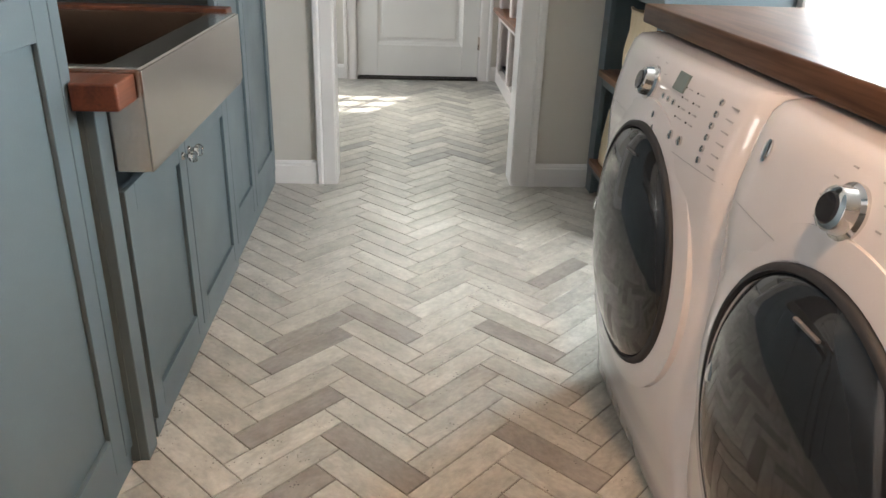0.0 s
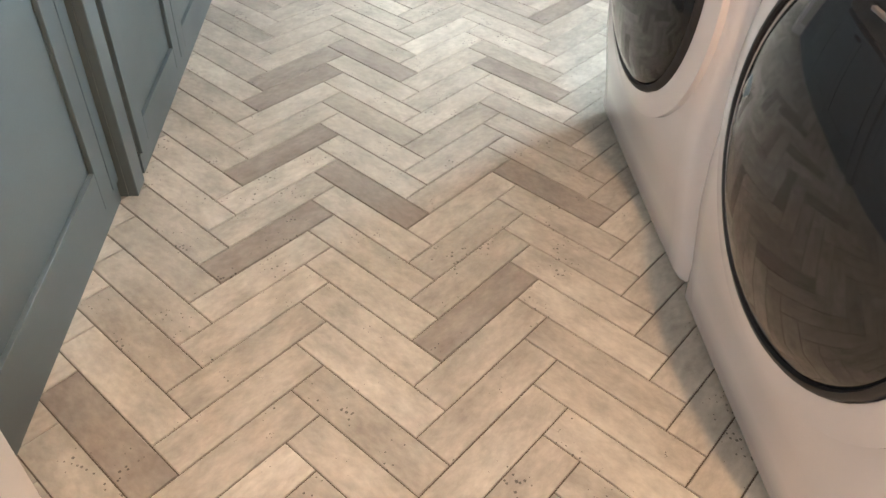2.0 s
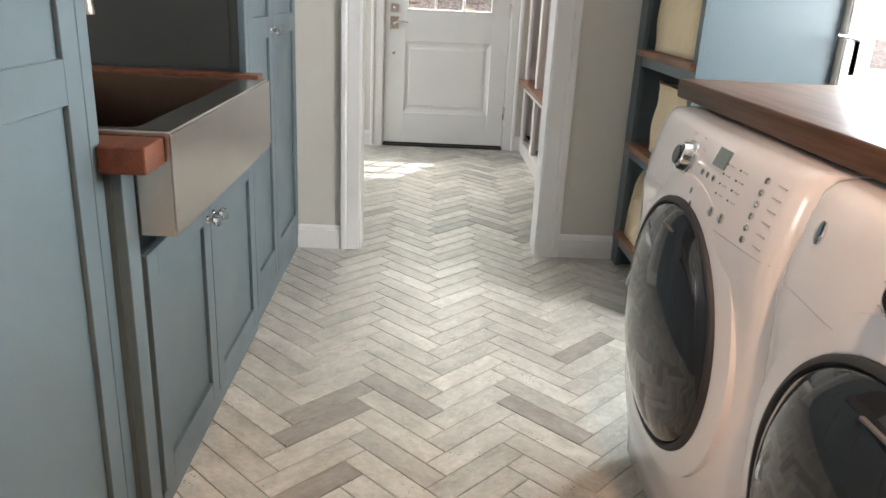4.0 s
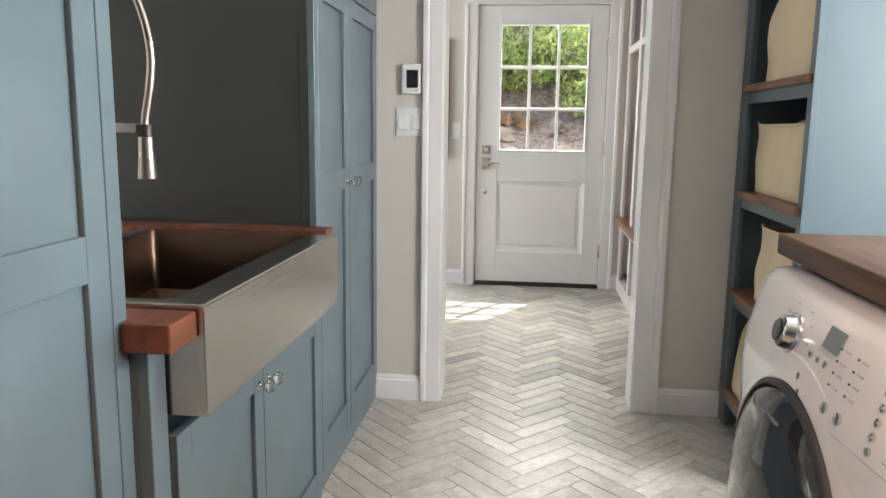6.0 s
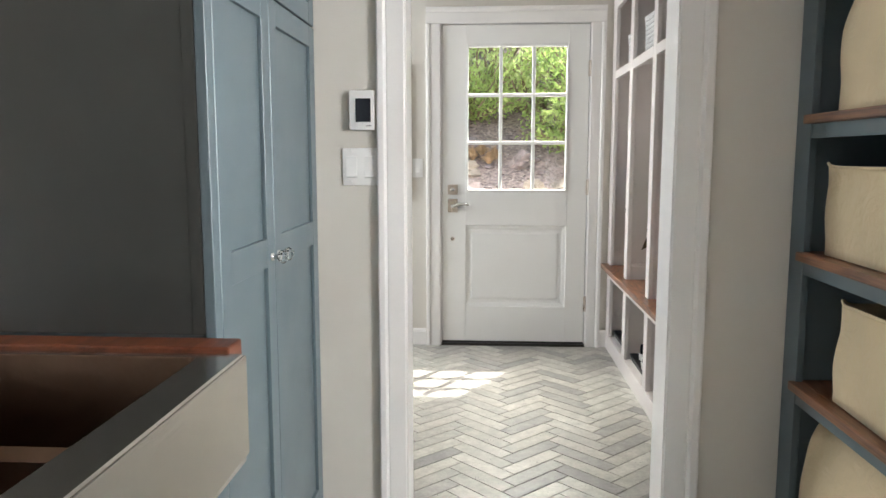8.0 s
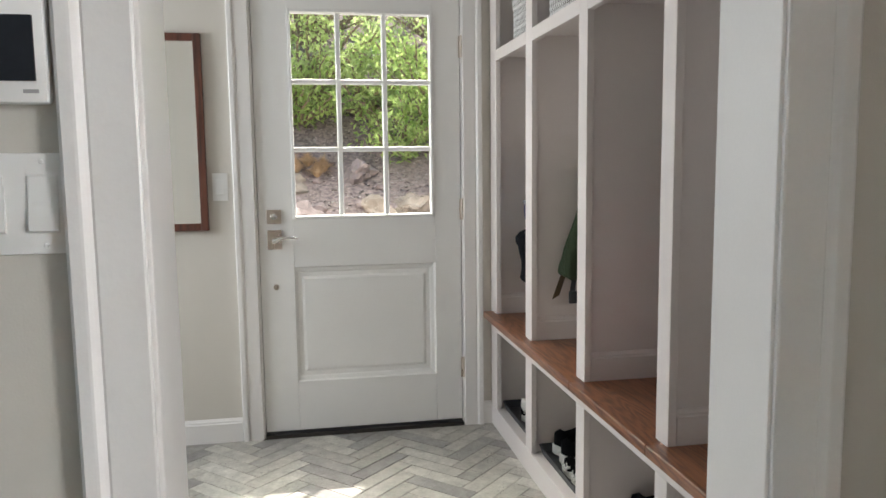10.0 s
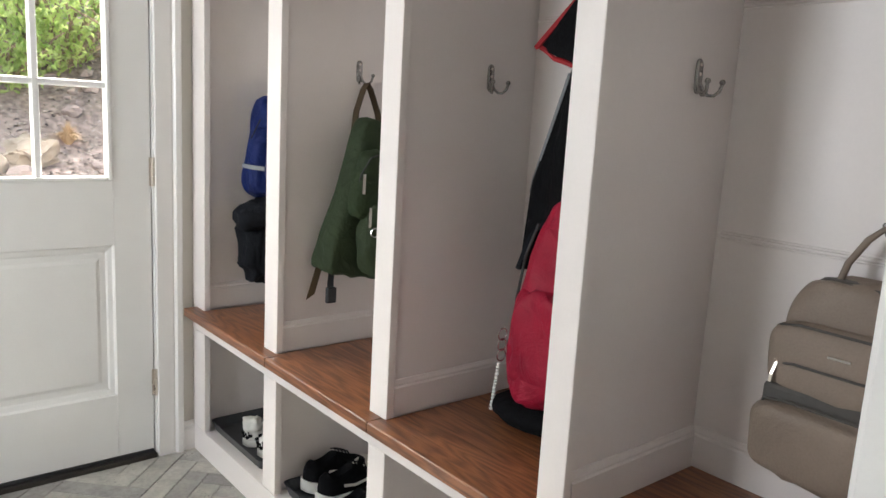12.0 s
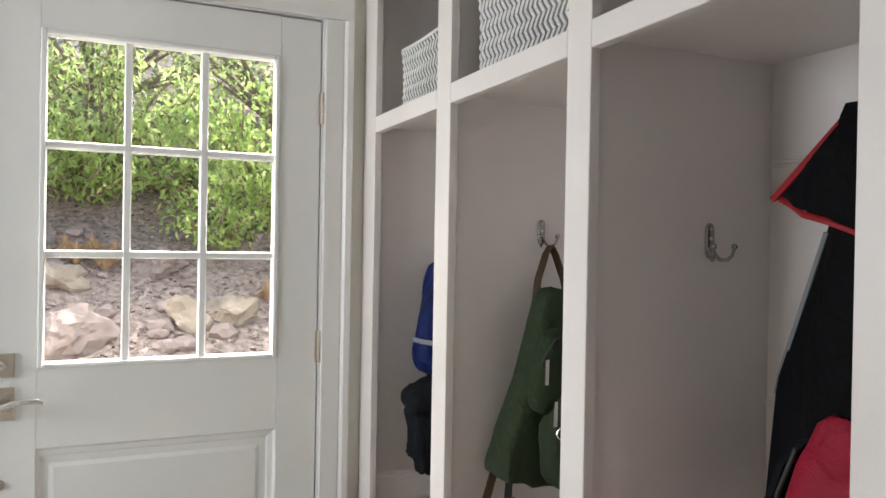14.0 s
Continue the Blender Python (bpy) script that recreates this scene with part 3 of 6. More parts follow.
def front_door():
    d = thing("door_front", (0.457, 6.02, 0.016), "white half-glazed front door with nine panes, closed", "door", "", "structure")
    y0, y1 = 6.0, 6.045
    gx0, gx1, gz0, gz1 = 0.150, 0.790, 1.000, 1.915
    bm = bmesh.new()
    box(bm, 0.0, y0, 0.025, gx0, y1, 2.035, 0.002, 1)
    box(bm, gx1, y0, 0.025, 0.914, y1, 2.035, 0.002, 1)
    box(bm, gx0, y0, gz1, gx1, y1, 2.035)
    box(bm, gx0, y0, 0.785, gx1, y1, gz0)
    box(bm, gx0, y0, 0.025, gx1, y1, 0.255)
    part("door_frame", bm, DOORW, d)
    bm = bmesh.new()
    raised_panel(bm, gx0 - 0.015, gx1 + 0.0, 0.255, 0.785, y0, 0.012, 0.045)
    part("lower_panel", bm, DOORW, d)
    bm = bmesh.new()
    for x0, x1, z0, z1 in ((gx0, gx0 + 0.014, gz0, gz1), (gx1 - 0.014, gx1, gz0, gz1), (gx0 + 0.014, gx1 - 0.014, gz0, gz0 + 0.014), (gx0 + 0.014, gx1 - 0.014, gz1 - 0.014, gz1)):
        box(bm, x0, y0 - 0.006, z0, x1, y1 - 0.002, z1, 0.003, 1)
    part("glazing_bead", bm, DOORW, d)
    glazed_grid("grid", DOORW, gx0 + 0.012, gx1 - 0.012, gz0 + 0.012, gz1 - 0.012, 3, 3, y0 + 0.004, y1 - 0.004, 0.022, d)
    part("sweep", boxm(0.002, y0 - 0.004, 0.017, 0.912, y1, 0.028), RUBBER, d, "black rubber sweep")
    bolt = part("deadbolt_plate", boxm(0.035, y0 - 0.009, 0.982, 0.098, y0, 1.045, bevel=0.002), NICKEL, d, "square satin nickel deadbolt plate")
    bm = bmesh.new()
    lathe(bm, [(0.014, 0), (0.014, 0.008), (0.010, 0.011), (0.0, 0.011)], pose(0.066, y0 - 0.009, 1.014, 90, 0, 0))
    box(bm, 0.050, y0 - 0.028, 1.010, 0.083, y0 - 0.018, 1.018, 0.002)
    part("turn_piece", bm, CHROME, bolt, smooth=40)
    rose = part("handle_plate", boxm(0.035, y0 - 0.009, 0.868, 0.098, y0, 0.955, bevel=0.002), NICKEL, d, "rectangular satin nickel handle plate")
    bm = bmesh.new()
    tube(bm, [(0.066, y0 - 0.009, 0.91), (0.066, y0 - 0.045, 0.91)], 0.010, 12)
    tube(bm, [(0.058, y0 - 0.048, 0.906), (0.075, y0 - 0.05, 0.910), (0.10, y0 - 0.051, 0.920), (0.13, y0 - 0.050, 0.924), (0.158, y0 - 0.046, 0.921), (0.170, y0 - 0.044, 0.916)], [0.010, 0.010, 0.009, 0.008, 0.007, 0.005], 12)
    part("lever", bm, CHROME, rose, smooth=60)
    part("lower_lock", lathe(bmesh.new(), [(0.013, 0), (0.013, 0.004), (0.008, 0.007), (0, 0.007)], pose(0.066, y0, 0.697, 90, 0, 0)), NICKEL, d, smooth=40)
    for z in (1.765, 1.03, 0.28):
        bm = bmesh.new()
        for k in range(3):
            tube(bm, [(0.920, y0 - 0.008, z - 0.048 + 0.033 * k), (0.920, y0 - 0.008, z - 0.017 + 0.033 * k)], 0.0065, 10)
        box(bm, 0.908, y0 - 0.004, z - 0.048, 0.930, y0 - 0.001, z + 0.048)
        part("hinge", bm, NICKEL, d, smooth=40)


front_door()


def glazed_side_door():
    d = thing("door_side", (2.06, 2.76, 0.0), "white painted side door with tall panes, closed", "door", "", "structure")
    x0, x1, y0, y1 = 1.725, 2.395, 2.745, 2.785
    gx0, gx1, gz0, gz1 = 1.765, 2.30, 0.96, 1.93
    bm = bmesh.new()
    box(bm, x0, y0, 0.012, gx0, y1, 2.05, 0.002, 1)
    box(bm, gx1, y0, 0.012, x1, y1, 2.05, 0.002, 1)
    box(bm, gx0, y0, gz1, gx1, y1, 2.05)
    box(bm, gx0, y0, 0.012, gx1, y1, gz0)
    part("door_frame", bm, DOORW, d)
    glazed_grid("grid", DOORW, gx0, gx1, gz0, gz1, 3, 3, y0 + 0.004, y1 - 0.004, 0.02, d)
    plate = part("latch_plate", boxm(1.690, y0 - 0.012, 0.94, 1.712, y0 - 0.004, 1.06, bevel=0.002), NICKEL, d, "upright satin nickel plate")
    bm = bmesh.new()
    tube(bm, [(1.700, y0 - 0.012, 1.055), (1.700, y0 - 0.05, 1.058), (1.66, y0 - 0.056, 1.060), (1.61, y0 - 0.052, 1.064)], [0.009, 0.009, 0.008, 0.006], 10)
    part("lever", bm, CHROME, plate, smooth=60)


glazed_side_door()
structure("side_door_casing", boxm(1.665, 2.733, 0, 1.724, 2.739, 2.06, bevel=0.002), WHITE, "white painted side door casing", "trim")


def sash_window(name, x0, x1, ya, yb, z0, z1, sill_dx):
    w = thing(name, ((x0 + x1) / 2, (ya + yb) / 2, z0), "unseen white sash window with small panes, added for light", "window", "", "structure")
    f = 0.045
    bm = bmesh.new()
    box(bm, x0, ya, z0, x1, ya + f, z1)
    box(bm, x0, yb - f, z0, x1, yb, z1)
    box(bm, x0, ya + f, z0, x1, yb - f, z0 + f)
    box(bm, x0, ya + f, z1 - f, x1, yb - f, z1)
    part("window_frame", bm, WHITE, w)
    ym, zm, xm = (ya + yb) / 2, (z0 + z1) / 2, (x0 + x1) / 2
    part("glazing_bar", boxm(x0 + 0.004, ym - 0.011, z0 + f, x1 - 0.004, ym + 0.011, z1 - f), WHITE, w)
    for k in (1, 2):
        zz = z0 + (z1 - z0) * k / 3
        part("glazing_bar", boxm(x0 + 0.005, ya + f, zz - 0.011, x1 - 0.005, yb - f, zz + 0.011), WHITE, w)
    p = part("pane", boxm(xm - 0.002, ya + f, z0 + f, xm + 0.002, yb - f, z1 - f), GLASS, w)
    p.visible_shadow = False
    return w


# unseen windows, added only to frame the two fill lamps
sash_window("unseen_counter_window", 2.45, 2.49, 1.45, 2.25, 1.05, 2.05, -0.05)
sash_window("unseen_mudroom_window", -2.09, -2.05, 4.75, 5.75, 1.0, 2.0, 0.05)


def thermostat():
    t = thing("thermostat", (-0.09, 3.52, 1.31), "white wall thermostat with a dark screen", "thermostat")
    part("body", boxm(-0.135, 3.508, 1.307, -0.057, 3.530, 1.426, bevel=0.005), PALE, t, smooth=40)
    part("screen", boxm(-0.114, 3.505, 1.331, -0.068, 3.510, 1.402, bevel=0.001), SCREEN, t, "dark glass screen")
    bm = bmesh.new()
    box(bm, -0.082, 3.5068, 1.318, -0.066, 3.5088, 1.322)
    part("mark", bm, INK, t)


thermostat()


def switch_plate(x0, x1, z0, z1, y, gangs, group=""):
    s = thing("light_switch", ((x0 + x1) / 2, y, (z0 + z1) / 2), "white rocker light switch plate on the wall", "switch")
    part("plate", boxm(x0, y - 0.006, z0, x1, y, z1, bevel=0.002), PALE, s, smooth=40)
    w = (x1 - x0) / gangs
    for k in range(gangs):
        c = x0 + w * (k + 0.5)
        bm = bmesh.new()
        prof = [(z0 + 0.024, 0.007), (z0 + 0.027, 0.0125), ((z0 + z1) / 2, 0.0085), (z1 - 0.027, 0.0075), (z1 - 0.024, 0.006)]
        skin(bm, [[(c - 0.016, y - 0.005, z) for z, _ in prof] + [(c - 0.016, y - d, z) for z, d in reversed(prof)], [(c + 0.016, y - 0.005, z) for z, _ in prof] + [(c + 0.016, y - d, z) for z, d in reversed(prof)]])
        part("rocker", bm, PALE, s)
        for z in (z0 + 0.010, z1 - 0.010):
            part("screw", lathe(bmesh.new(), [(0.003, 0), (0.002, 0.0012), (0, 0.0012)], pose(c, y - 0.006, z, 90, 0, 0), 8), PALE, s)


switch_plate(-0.160, -0.046, 1.138, 1.253, 3.53, 2)
switch_plate(-0.190, -0.125, 1.09, 1.21, 5.995, 1)


def mirror():
    x0, x1, z0, z1 = -0.95, -0.210, 0.962, 1.80
    m = thing("wall_mirror", ((x0 + x1) / 2, 5.98, z0), "wall mirror in a slim red-brown wooden frame", "mirror")
    b = 0.032
    for a in ((x0, z0, x0 + b, z1), (x1 - b, z0, x1, z1), (x0 + b, z0, x1 - b, z0 + b), (x0 + b, z1 - b, x1 - b, z1)):
        part("frame_rail", boxm(a[0], 5.968, a[1], a[2], 5.995, a[3], bevel=0.003), FRAME_RED, m)
    part("mirror_glass", boxm(x0 + b, 5.980, z0 + b, x1 - b, 5.990, z1 - b), MIRROR, m)


mirror()

# ---- laundry: cabinets on the west side ----
FX = -0.230


def shaker_door(x, y0, y1, z0, z1, parent, rail=0.062, knob=None, thick=0.02, name="door", bot=None, mid=None):
    """A framed cabinet door that faces +x, its face at x, with a recessed panel."""
    bot = rail if bot is None else bot
    f = x - 0.0102
    d = part(name, boxm(x - thick, y0 + 0.0005, z0 + 0.0005, f, y1 - 0.0005, z1 - 0.0005), BLUE, parent)
    for a0, a1 in ((y0, y0 + rail), (y1 - rail, y1)):
        part("door_stile", boxm(f, a0, z0, x, a1, z1, bevel=0.0012, seg=1), BLUE, d)
    for b0, b1 in [(z0, z0 + bot), (z1 - rail, z1)] + ([mid] if mid else []):
        part("door_rail", boxm(f, y0 + rail, b0, x - 0.0003, y1 - rail, b1, bevel=0.0008, seg=1), BLUE, d)
    if knob:
        ky, kz = knob
        k = part("knob", crystal(x, ky, kz), CRYSTAL, d, "faceted clear crystal knob", smooth=None)
        part("knob_stem", lathe(bmesh.new(), [(0.011, 0), (0.010, 0.004), (0.006, 0.007), (0.006, 0.016), (0.009, 0.018), (0.0, 0.018)], pose(x, ky, kz, 0, 90, 0), 12), CHROME, d, smooth=40)
    return d


def crystal(x, y, z, r=0.0165):
    return lathe(bmesh.new(), [(0.006, 0.014), (0.012, 0.018), (r, 0.025), (r, 0.030), (0.012, 0.037), (0.0, 0.039)], pose(x, y, z, 0, 90, 0), 8)


def tall_cabinet_near():
    c = thing("tall_cabinet", (-0.55, 1.22, 0.0), "tall dusty-blue painted cabinet with framed panel doors", "cabinet", "tall cabinets")
    x = -0.258
    part("body", boxm(-0.90, 0.865, 0.0, x - 0.021, 1.576, 2.38), BLUE, c)
    part("plinth", boxm(x - 0.021, 0.870, 0.0, x - 0.006, 1.576, 0.05), BLUE, c)
    shaker_door(x, 0.870, 1.536, 0.052, 2.30, c, rail=0.058, mid=(0.938, 1.010), bot=0.09)
    part("stile", boxm(x - 0.021, 1.539, 0.052, x, 1.578, 2.38, bevel=0.0012, seg=1), BLUE, c)


tall_cabinet_near()


def sink_cabinet():
    c = thing("sink_cabinet", (-0.55, 2.1, 0.0), "dusty-blue painted sink base cabinet with crystal knobs", "cabinet")
    bm = bmesh.new()
    box(bm, -0.90, 1.587, 0.0, FX - 0.021,  1.645, 0.807)
    box(bm, -0.90, 1.645, 0.0, FX - 0.021, 2.628, 0.60)
    part("body", bm, BLUE, c)
    part("side_filler", boxm(FX - 0.021, 1.587, 0.0, FX,  1.645, 0.807, bevel=0.0015, seg=1), BLUE, c)
    part("plinth", boxm(FX - 0.021, 1.672, 0.0, FX - 0.006, 2.628, 0.05), BLUE, c)
    shaker_door(FX, 1.674, 2.118, 0.052, 0.612, c, rail=0.058, knob=(2.092, 0.562))
    shaker_door(FX, 2.122, 2.612, 0.052, 0.612, c, rail=0.058, knob=(2.150, 0.562))


sink_cabinet()


def sink_counter():
    c = thing("sink_counter", (-0.5, 1.6, 0.845), "red-brown wooden counter strips framing the sink", "counter")
    # the near block laps a little over the face of the tall cabinet
    plan = [(-0.90, 1.581), (-0.254, 1.581), (-0.254, 1.549), (-0.170, 1.549), (-0.170, 1.650), (-0.90, 1.650)]
    bm = bmesh.new()
    skin(bm, [[(x, y, z) for x, y in plan] for z in (0.808, 0.858)])
    bmesh.ops.bevel(bm, geom=list(bm.edges), offset=0.004, segments=2, affect="EDGES", profile=0.5)
    part("near_block", bm, CHERRY, c)
    part("far_strip", boxm(-0.90, 2.552, 0.832, -0.190, 2.626, 0.876, bevel=0.004), CHERRY, c)
    part("back_strip", boxm(-0.90, 1.652, 0.835, -0.78, 2.552, 0.876, bevel=0.004), CHERRY, c)


sink_counter()


def farmhouse_sink():
    s = thing("farmhouse_sink", (-0.45, 2.12, 0.60), "brushed stainless apron-front farmhouse sink", "sink")
    x0, x1, y0, y1, zt, zb = -0.778, -0.160, 1.656, 2.545, 0.867, 0.662
    rim = 0.055
    bm = bmesh.new()
    # rim and basin as one skin, from the outer edge inwards and down
    def ring(x0, x1, y0, y1, z, r):
        pts = []
        for cx, cy, a0 in ((x1 - r, y1 - r, 0), (x0 + r, y1 - r, 90), (x0 + r, y0 + r, 180), (x1 - r, y0 + r, 270)):
            for k in range(4):
                a = radians(a0 + 30 * k)
                pts.append((cx + r * math.cos(a), cy + r * math.sin(a), z))
        return pts
    b0, b1, c0, c1 = -0.705, -0.236, 1.686, 2.515
    rings = [ring(x0, x1, y0, y1, zb, 0.004), ring(x0, x1, y0, y1, zt - 0.003, 0.004), ring(x0 + 0.003, x1 - 0.003, y0 + 0.003, y1 - 0.003, zt, 0.004), ring(b0 - 0.002, b1 + 0.002, c0 - 0.002, c1 + 0.002, zt, 0.02)]
    skin(bm, rings, True, False)
    part("apron_and_rim", bm, STEEL, s, smooth=35)
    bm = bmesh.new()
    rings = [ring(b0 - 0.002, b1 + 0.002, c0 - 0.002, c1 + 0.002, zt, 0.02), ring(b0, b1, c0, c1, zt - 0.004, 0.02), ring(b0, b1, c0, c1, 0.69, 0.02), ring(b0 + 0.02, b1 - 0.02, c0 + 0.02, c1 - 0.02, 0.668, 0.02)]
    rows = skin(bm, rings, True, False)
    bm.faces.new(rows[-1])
    part("basin", bm, STEEL_IN, s, "deep steel basin with its shade in the colour", smooth=35)
    part("front_lip", boxm(x1 - 0.001, y0 - 0.006, zb + 0.012, x1 + 0.0035, y1 + 0.006, zt - 0.004, bevel=0.0015), STEEL, s, "bright folded apron panel")
    part("drain", lathe(bmesh.new(), [(0.045, 0.0), (0.045, 0.004), (0.03, 0.005), (0.0, 0.003)], pose(-0.47, 2.12, 0.669)), CHROME, s, smooth=40)


farmhouse_sink()


def faucet():
    f = thing("kitchen_faucet", (-0.835, 2.08, 0.90), "tall satin nickel spring faucet with pull-down spray", "faucet")
    part("base", lathe(bmesh.new(), [(0.028, 0), (0.028, 0.012), (0.018, 0.02), (0.016, 0.26), (0.0, 0.26)], pose(-0.835, 2.08, 0.90)), NICKEL, f, smooth=40)
    bm = bmesh.new()
    tube(bm, smooth_path([(-0.835, 2.08, 1.16), (-0.835, 2.08, 1.40), (-0.82, 2.08, 1.50), (-0.76, 2.08, 1.60), (-0.67, 2.08, 1.645), (-0.57, 2.08, 1.615), (-0.50, 2.08, 1.53), (-0.462, 2.08, 1.44), (-0.447, 2.08, 1.36), (-0.452, 2.08, 1.29), (-0.466, 2.08, 1.22), (-0.470, 2.08, 1.185)]), 0.0095, 12)
    part("hose", bm, NICKEL, f, smooth=60)
    part("holder_arm", boxm(-0.835, 2.072, 1.178, -0.484, 2.088, 1.200, bevel=0.002), NICKEL, f)
    part("holder_ring", lathe(bmesh.new(), [(0.019, 0), (0.019, 0.026), (0.014, 0.026), (0.014, 0.0)], pose(-0.470, 2.08, 1.172)), BRONZE, f, smooth=40)
    part("spray_head", lathe(bmesh.new(), [(0.021, 0.0), (0.022, 0.004), (0.018, 0.05), (0.0165, 0.095), (0.0, 0.095)], pose(-0.468, 2.08, 1.075)), NICKEL, f, smooth=40)
    bm = bmesh.new()
    tube(bm, [(-0.835, 2.08, 1.045), (-0.70, 2.08, 1.045), (-0.565, 2.08, 1.045), (-0.560, 2.08, 1.045)], [0.0125, 0.0125, 0.0125, 0.008], 14)
    part("side_lever", bm, NICKEL, f, smooth=60)
    f.location.z -= 0.024
    f.location.x -= 0.010


faucet()
structure("backsplash", boxm(-0.90, 1.70, 0.880, -0.872, 2.6265, 0.985, bevel=0.003), mat("white_marble", (0.78, 0.78, 0.80), 0.2, vary=0.06, vary_scale=7), "white marble backsplash strip", "backsplash")


def tall_cabinet_far():
    c = thing("tall_cabinet", (-0.55, 3.08, 0.0), "tall dusty-blue painted double-door cabinet with crystal knobs", "cabinet", "tall cabinets")
    x = -0.242
    part("body", boxm(-0.90, 2.637, 0.0, x - 0.021, 3.528, 2.40), BLUE, c)
    # the near end is charcoal, darker than the blue of the doors
    part("end_panel", boxm(-0.90, 2.630, 0.880, x - 0.046, 2.6365, 2.40), CHARCOAL, c, "flat charcoal end panel")
    part("end_stile", boxm(x - 0.0455, 2.629, 0.880, x - 0.0215, 2.6365, 2.40), CHARCOAL, c, "charcoal edge strip")
    part("plinth", boxm(x - 0.021, 2.633, 0.0, x - 0.004, 3.528, 0.058), BLUE, c)
    part("stile", boxm(x - 0.021, 2.631, 0.06, x, 2.669, 2.40, bevel=0.0012, seg=1), BLUE, c)
    m = (0.96, 1.03)
    shaker_door(x, 2.672, 3.048, 0.062, 1.610, c, rail=0.06, knob=(3.022, 0.982), mid=m, bot=0.11)
    shaker_door(x, 3.052, 3.524, 0.062, 1.610, c, rail=0.06, knob=(3.080, 0.982), mid=m, bot=0.11)
    shaker_door(x, 2.672, 3.048, 1.616, 2.395, c, rail=0.06, name="upper_door")
    shaker_door(x, 3.052, 3.524, 1.616, 2.395, c, rail=0.06, name="upper_door")


tall_cabinet_far()

# ---- laundry: washers, counter and shelf tower on the east side ----


def washer(y0, y1, label, dial_s, panel):
    w = thing("washing_machine", (1.2, (y0 + y1) / 2, 0.0), label, "washing machine", "washing machines")
    yc, half = (y0 + y1) / 2, (y1 - y0) / 2
    prof = [(0.885, 0.012), (0.872, 0.03), (0.862, 0.10), (0.842, 0.18), (0.825, 0.25), (0.818, 0.33), (0.815, 0.45), (0.812, 0.60), (0.808, 0.70), (0.806, 0.745), (0.812, 0.80), (0.830, 0.875), (0.842, 0.905), (0.856, 0.918), (0.875, 0.920)]

    def front(s, z):
        """x of the front at s in -1..1 across and height z."""
        xs = np.interp(z, [p[1] for p in prof], [p[0] for p in prof])
        k = min(1.0, z / 0.25)
        return float(xs) + 0.020 * abs(s) ** 2.2 * k + 0.030 * max(0.0, (abs(s) - 0.90) / 0.10) ** 2.2

    bm = bmesh.new()
    ss = [-1, -0.985, -0.965, -0.94, -0.9, -0.8, -0.6, -0.4, -0.2, 0, 0.2, 0.4, 0.6, 0.8, 0.9, 0.94, 0.965, 0.985, 1]
    rings = []
    for s in ss:
        y = yc + s * (half - 0.003)
        rings.append([(front(s, z), y, z) for _, z in prof] + [(1.60, y, 0.920), (1.60, y, 0.012)])
    skin(bm, rings)
    body = part("body", bm, APPLIANCE, w, smooth=40)
    zc, r = 0.537, 0.247
    cx = front(0, zc)
    lean = pose(cx + 0.004, yc, zc, 0, -90, 0)
    part("door_surround", lathe(bmesh.new(), [(r + 0.055, -0.03), (r + 0.052, 0.001), (r + 0.02, 0.008), (r + 0.006, 0.009), (r + 0.004, -0.02)], lean, 64), APPLIANCE, w, smooth=60)
    part("door_ring", lathe(bmesh.new(), [(r + 0.003, -0.01), (r + 0.004, 0.014), (r, 0.018), (r - 0.006, 0.019), (r - 0.009, 0.014), (r - 0.009, -0.01)], lean, 64), RUBBER, w, "glossy black door ring", smooth=60)
    dome = [(r - 0.008, 0.012), (r - 0.016, 0.022), (0.20, 0.034), (0.16, 0.044), (0.11, 0.052), (0.05, 0.056), (0.0, 0.057)]
    port = part("door_glass", lathe(bmesh.new(), dome, lean, 64), PORT, w, "dark smoked domed glass", smooth=60)
    part("door_grip", lathe(bmesh.new(), [(0.020, -0.004), (0.018, 0.003), (0.0, 0.0045)], pose(cx - 0.034, yc + 0.172, zc + 0.024, 0, -76, 0) @ Matrix.Diagonal((1, 0.6, 1, 1)), 24), CHROME, port, "small oval chrome grip", smooth=60)
    bm = bmesh.new()
    box(bm, cx - 0.0345, yc - 0.042, zc + 0.198, cx - 0.0290, yc + 0.012, zc + 0.2025, 0.001)
    part("badge", bm, BADGE, port, "grey maker's badge")
    # fine seam under the control panel
    part("panel_seam", tube(bmesh.new(), [(front(q, 0.775) + 0.0004, yc + q * (half - 0.003), 0.775) for q in [k / 20 for k in range(-19, 20)]], 0.0009, 6), INK, w)
    # controls
    def on_panel(s, z, out=0.0):
        x = front(s, z)
        e = 0.004
        slope = math.degrees(math.atan2(front(s, z + e) - front(s, z - e), 2 * e))
        return pose(x - out, yc + s * half, z, 0, -90 + slope, 0)
    dial = part("dial", lathe(bmesh.new(), [(0.034, -0.004), (0.034, 0.004), (0.029, 0.008), (0.026, 0.023), (0.021, 0.026), (0.0, 0.025)], on_panel(dial_s, 0.858), 36), CHROME, w, "chrome cycle dial", smooth=35)
    part("dial_cap", lathe(bmesh.new(), [(0.019, 0.026), (0.017, 0.0285), (0.0, 0.029)], on_panel(dial_s, 0.858), 24), SCREEN, dial, "dark dial cap", smooth=40)
    for k in range(9):
        a = radians(-120 + 30 * k)
        s2, z2 = dial_s - 0.058 * math.sin(a) / half, 0.858 + 0.050 * math.cos(a)
        if z2 < 0.905:
            m = on_panel(s2, z2)
            part("legend", box_at(m, 0.0022, 0.009, 0.0010), INK, w)
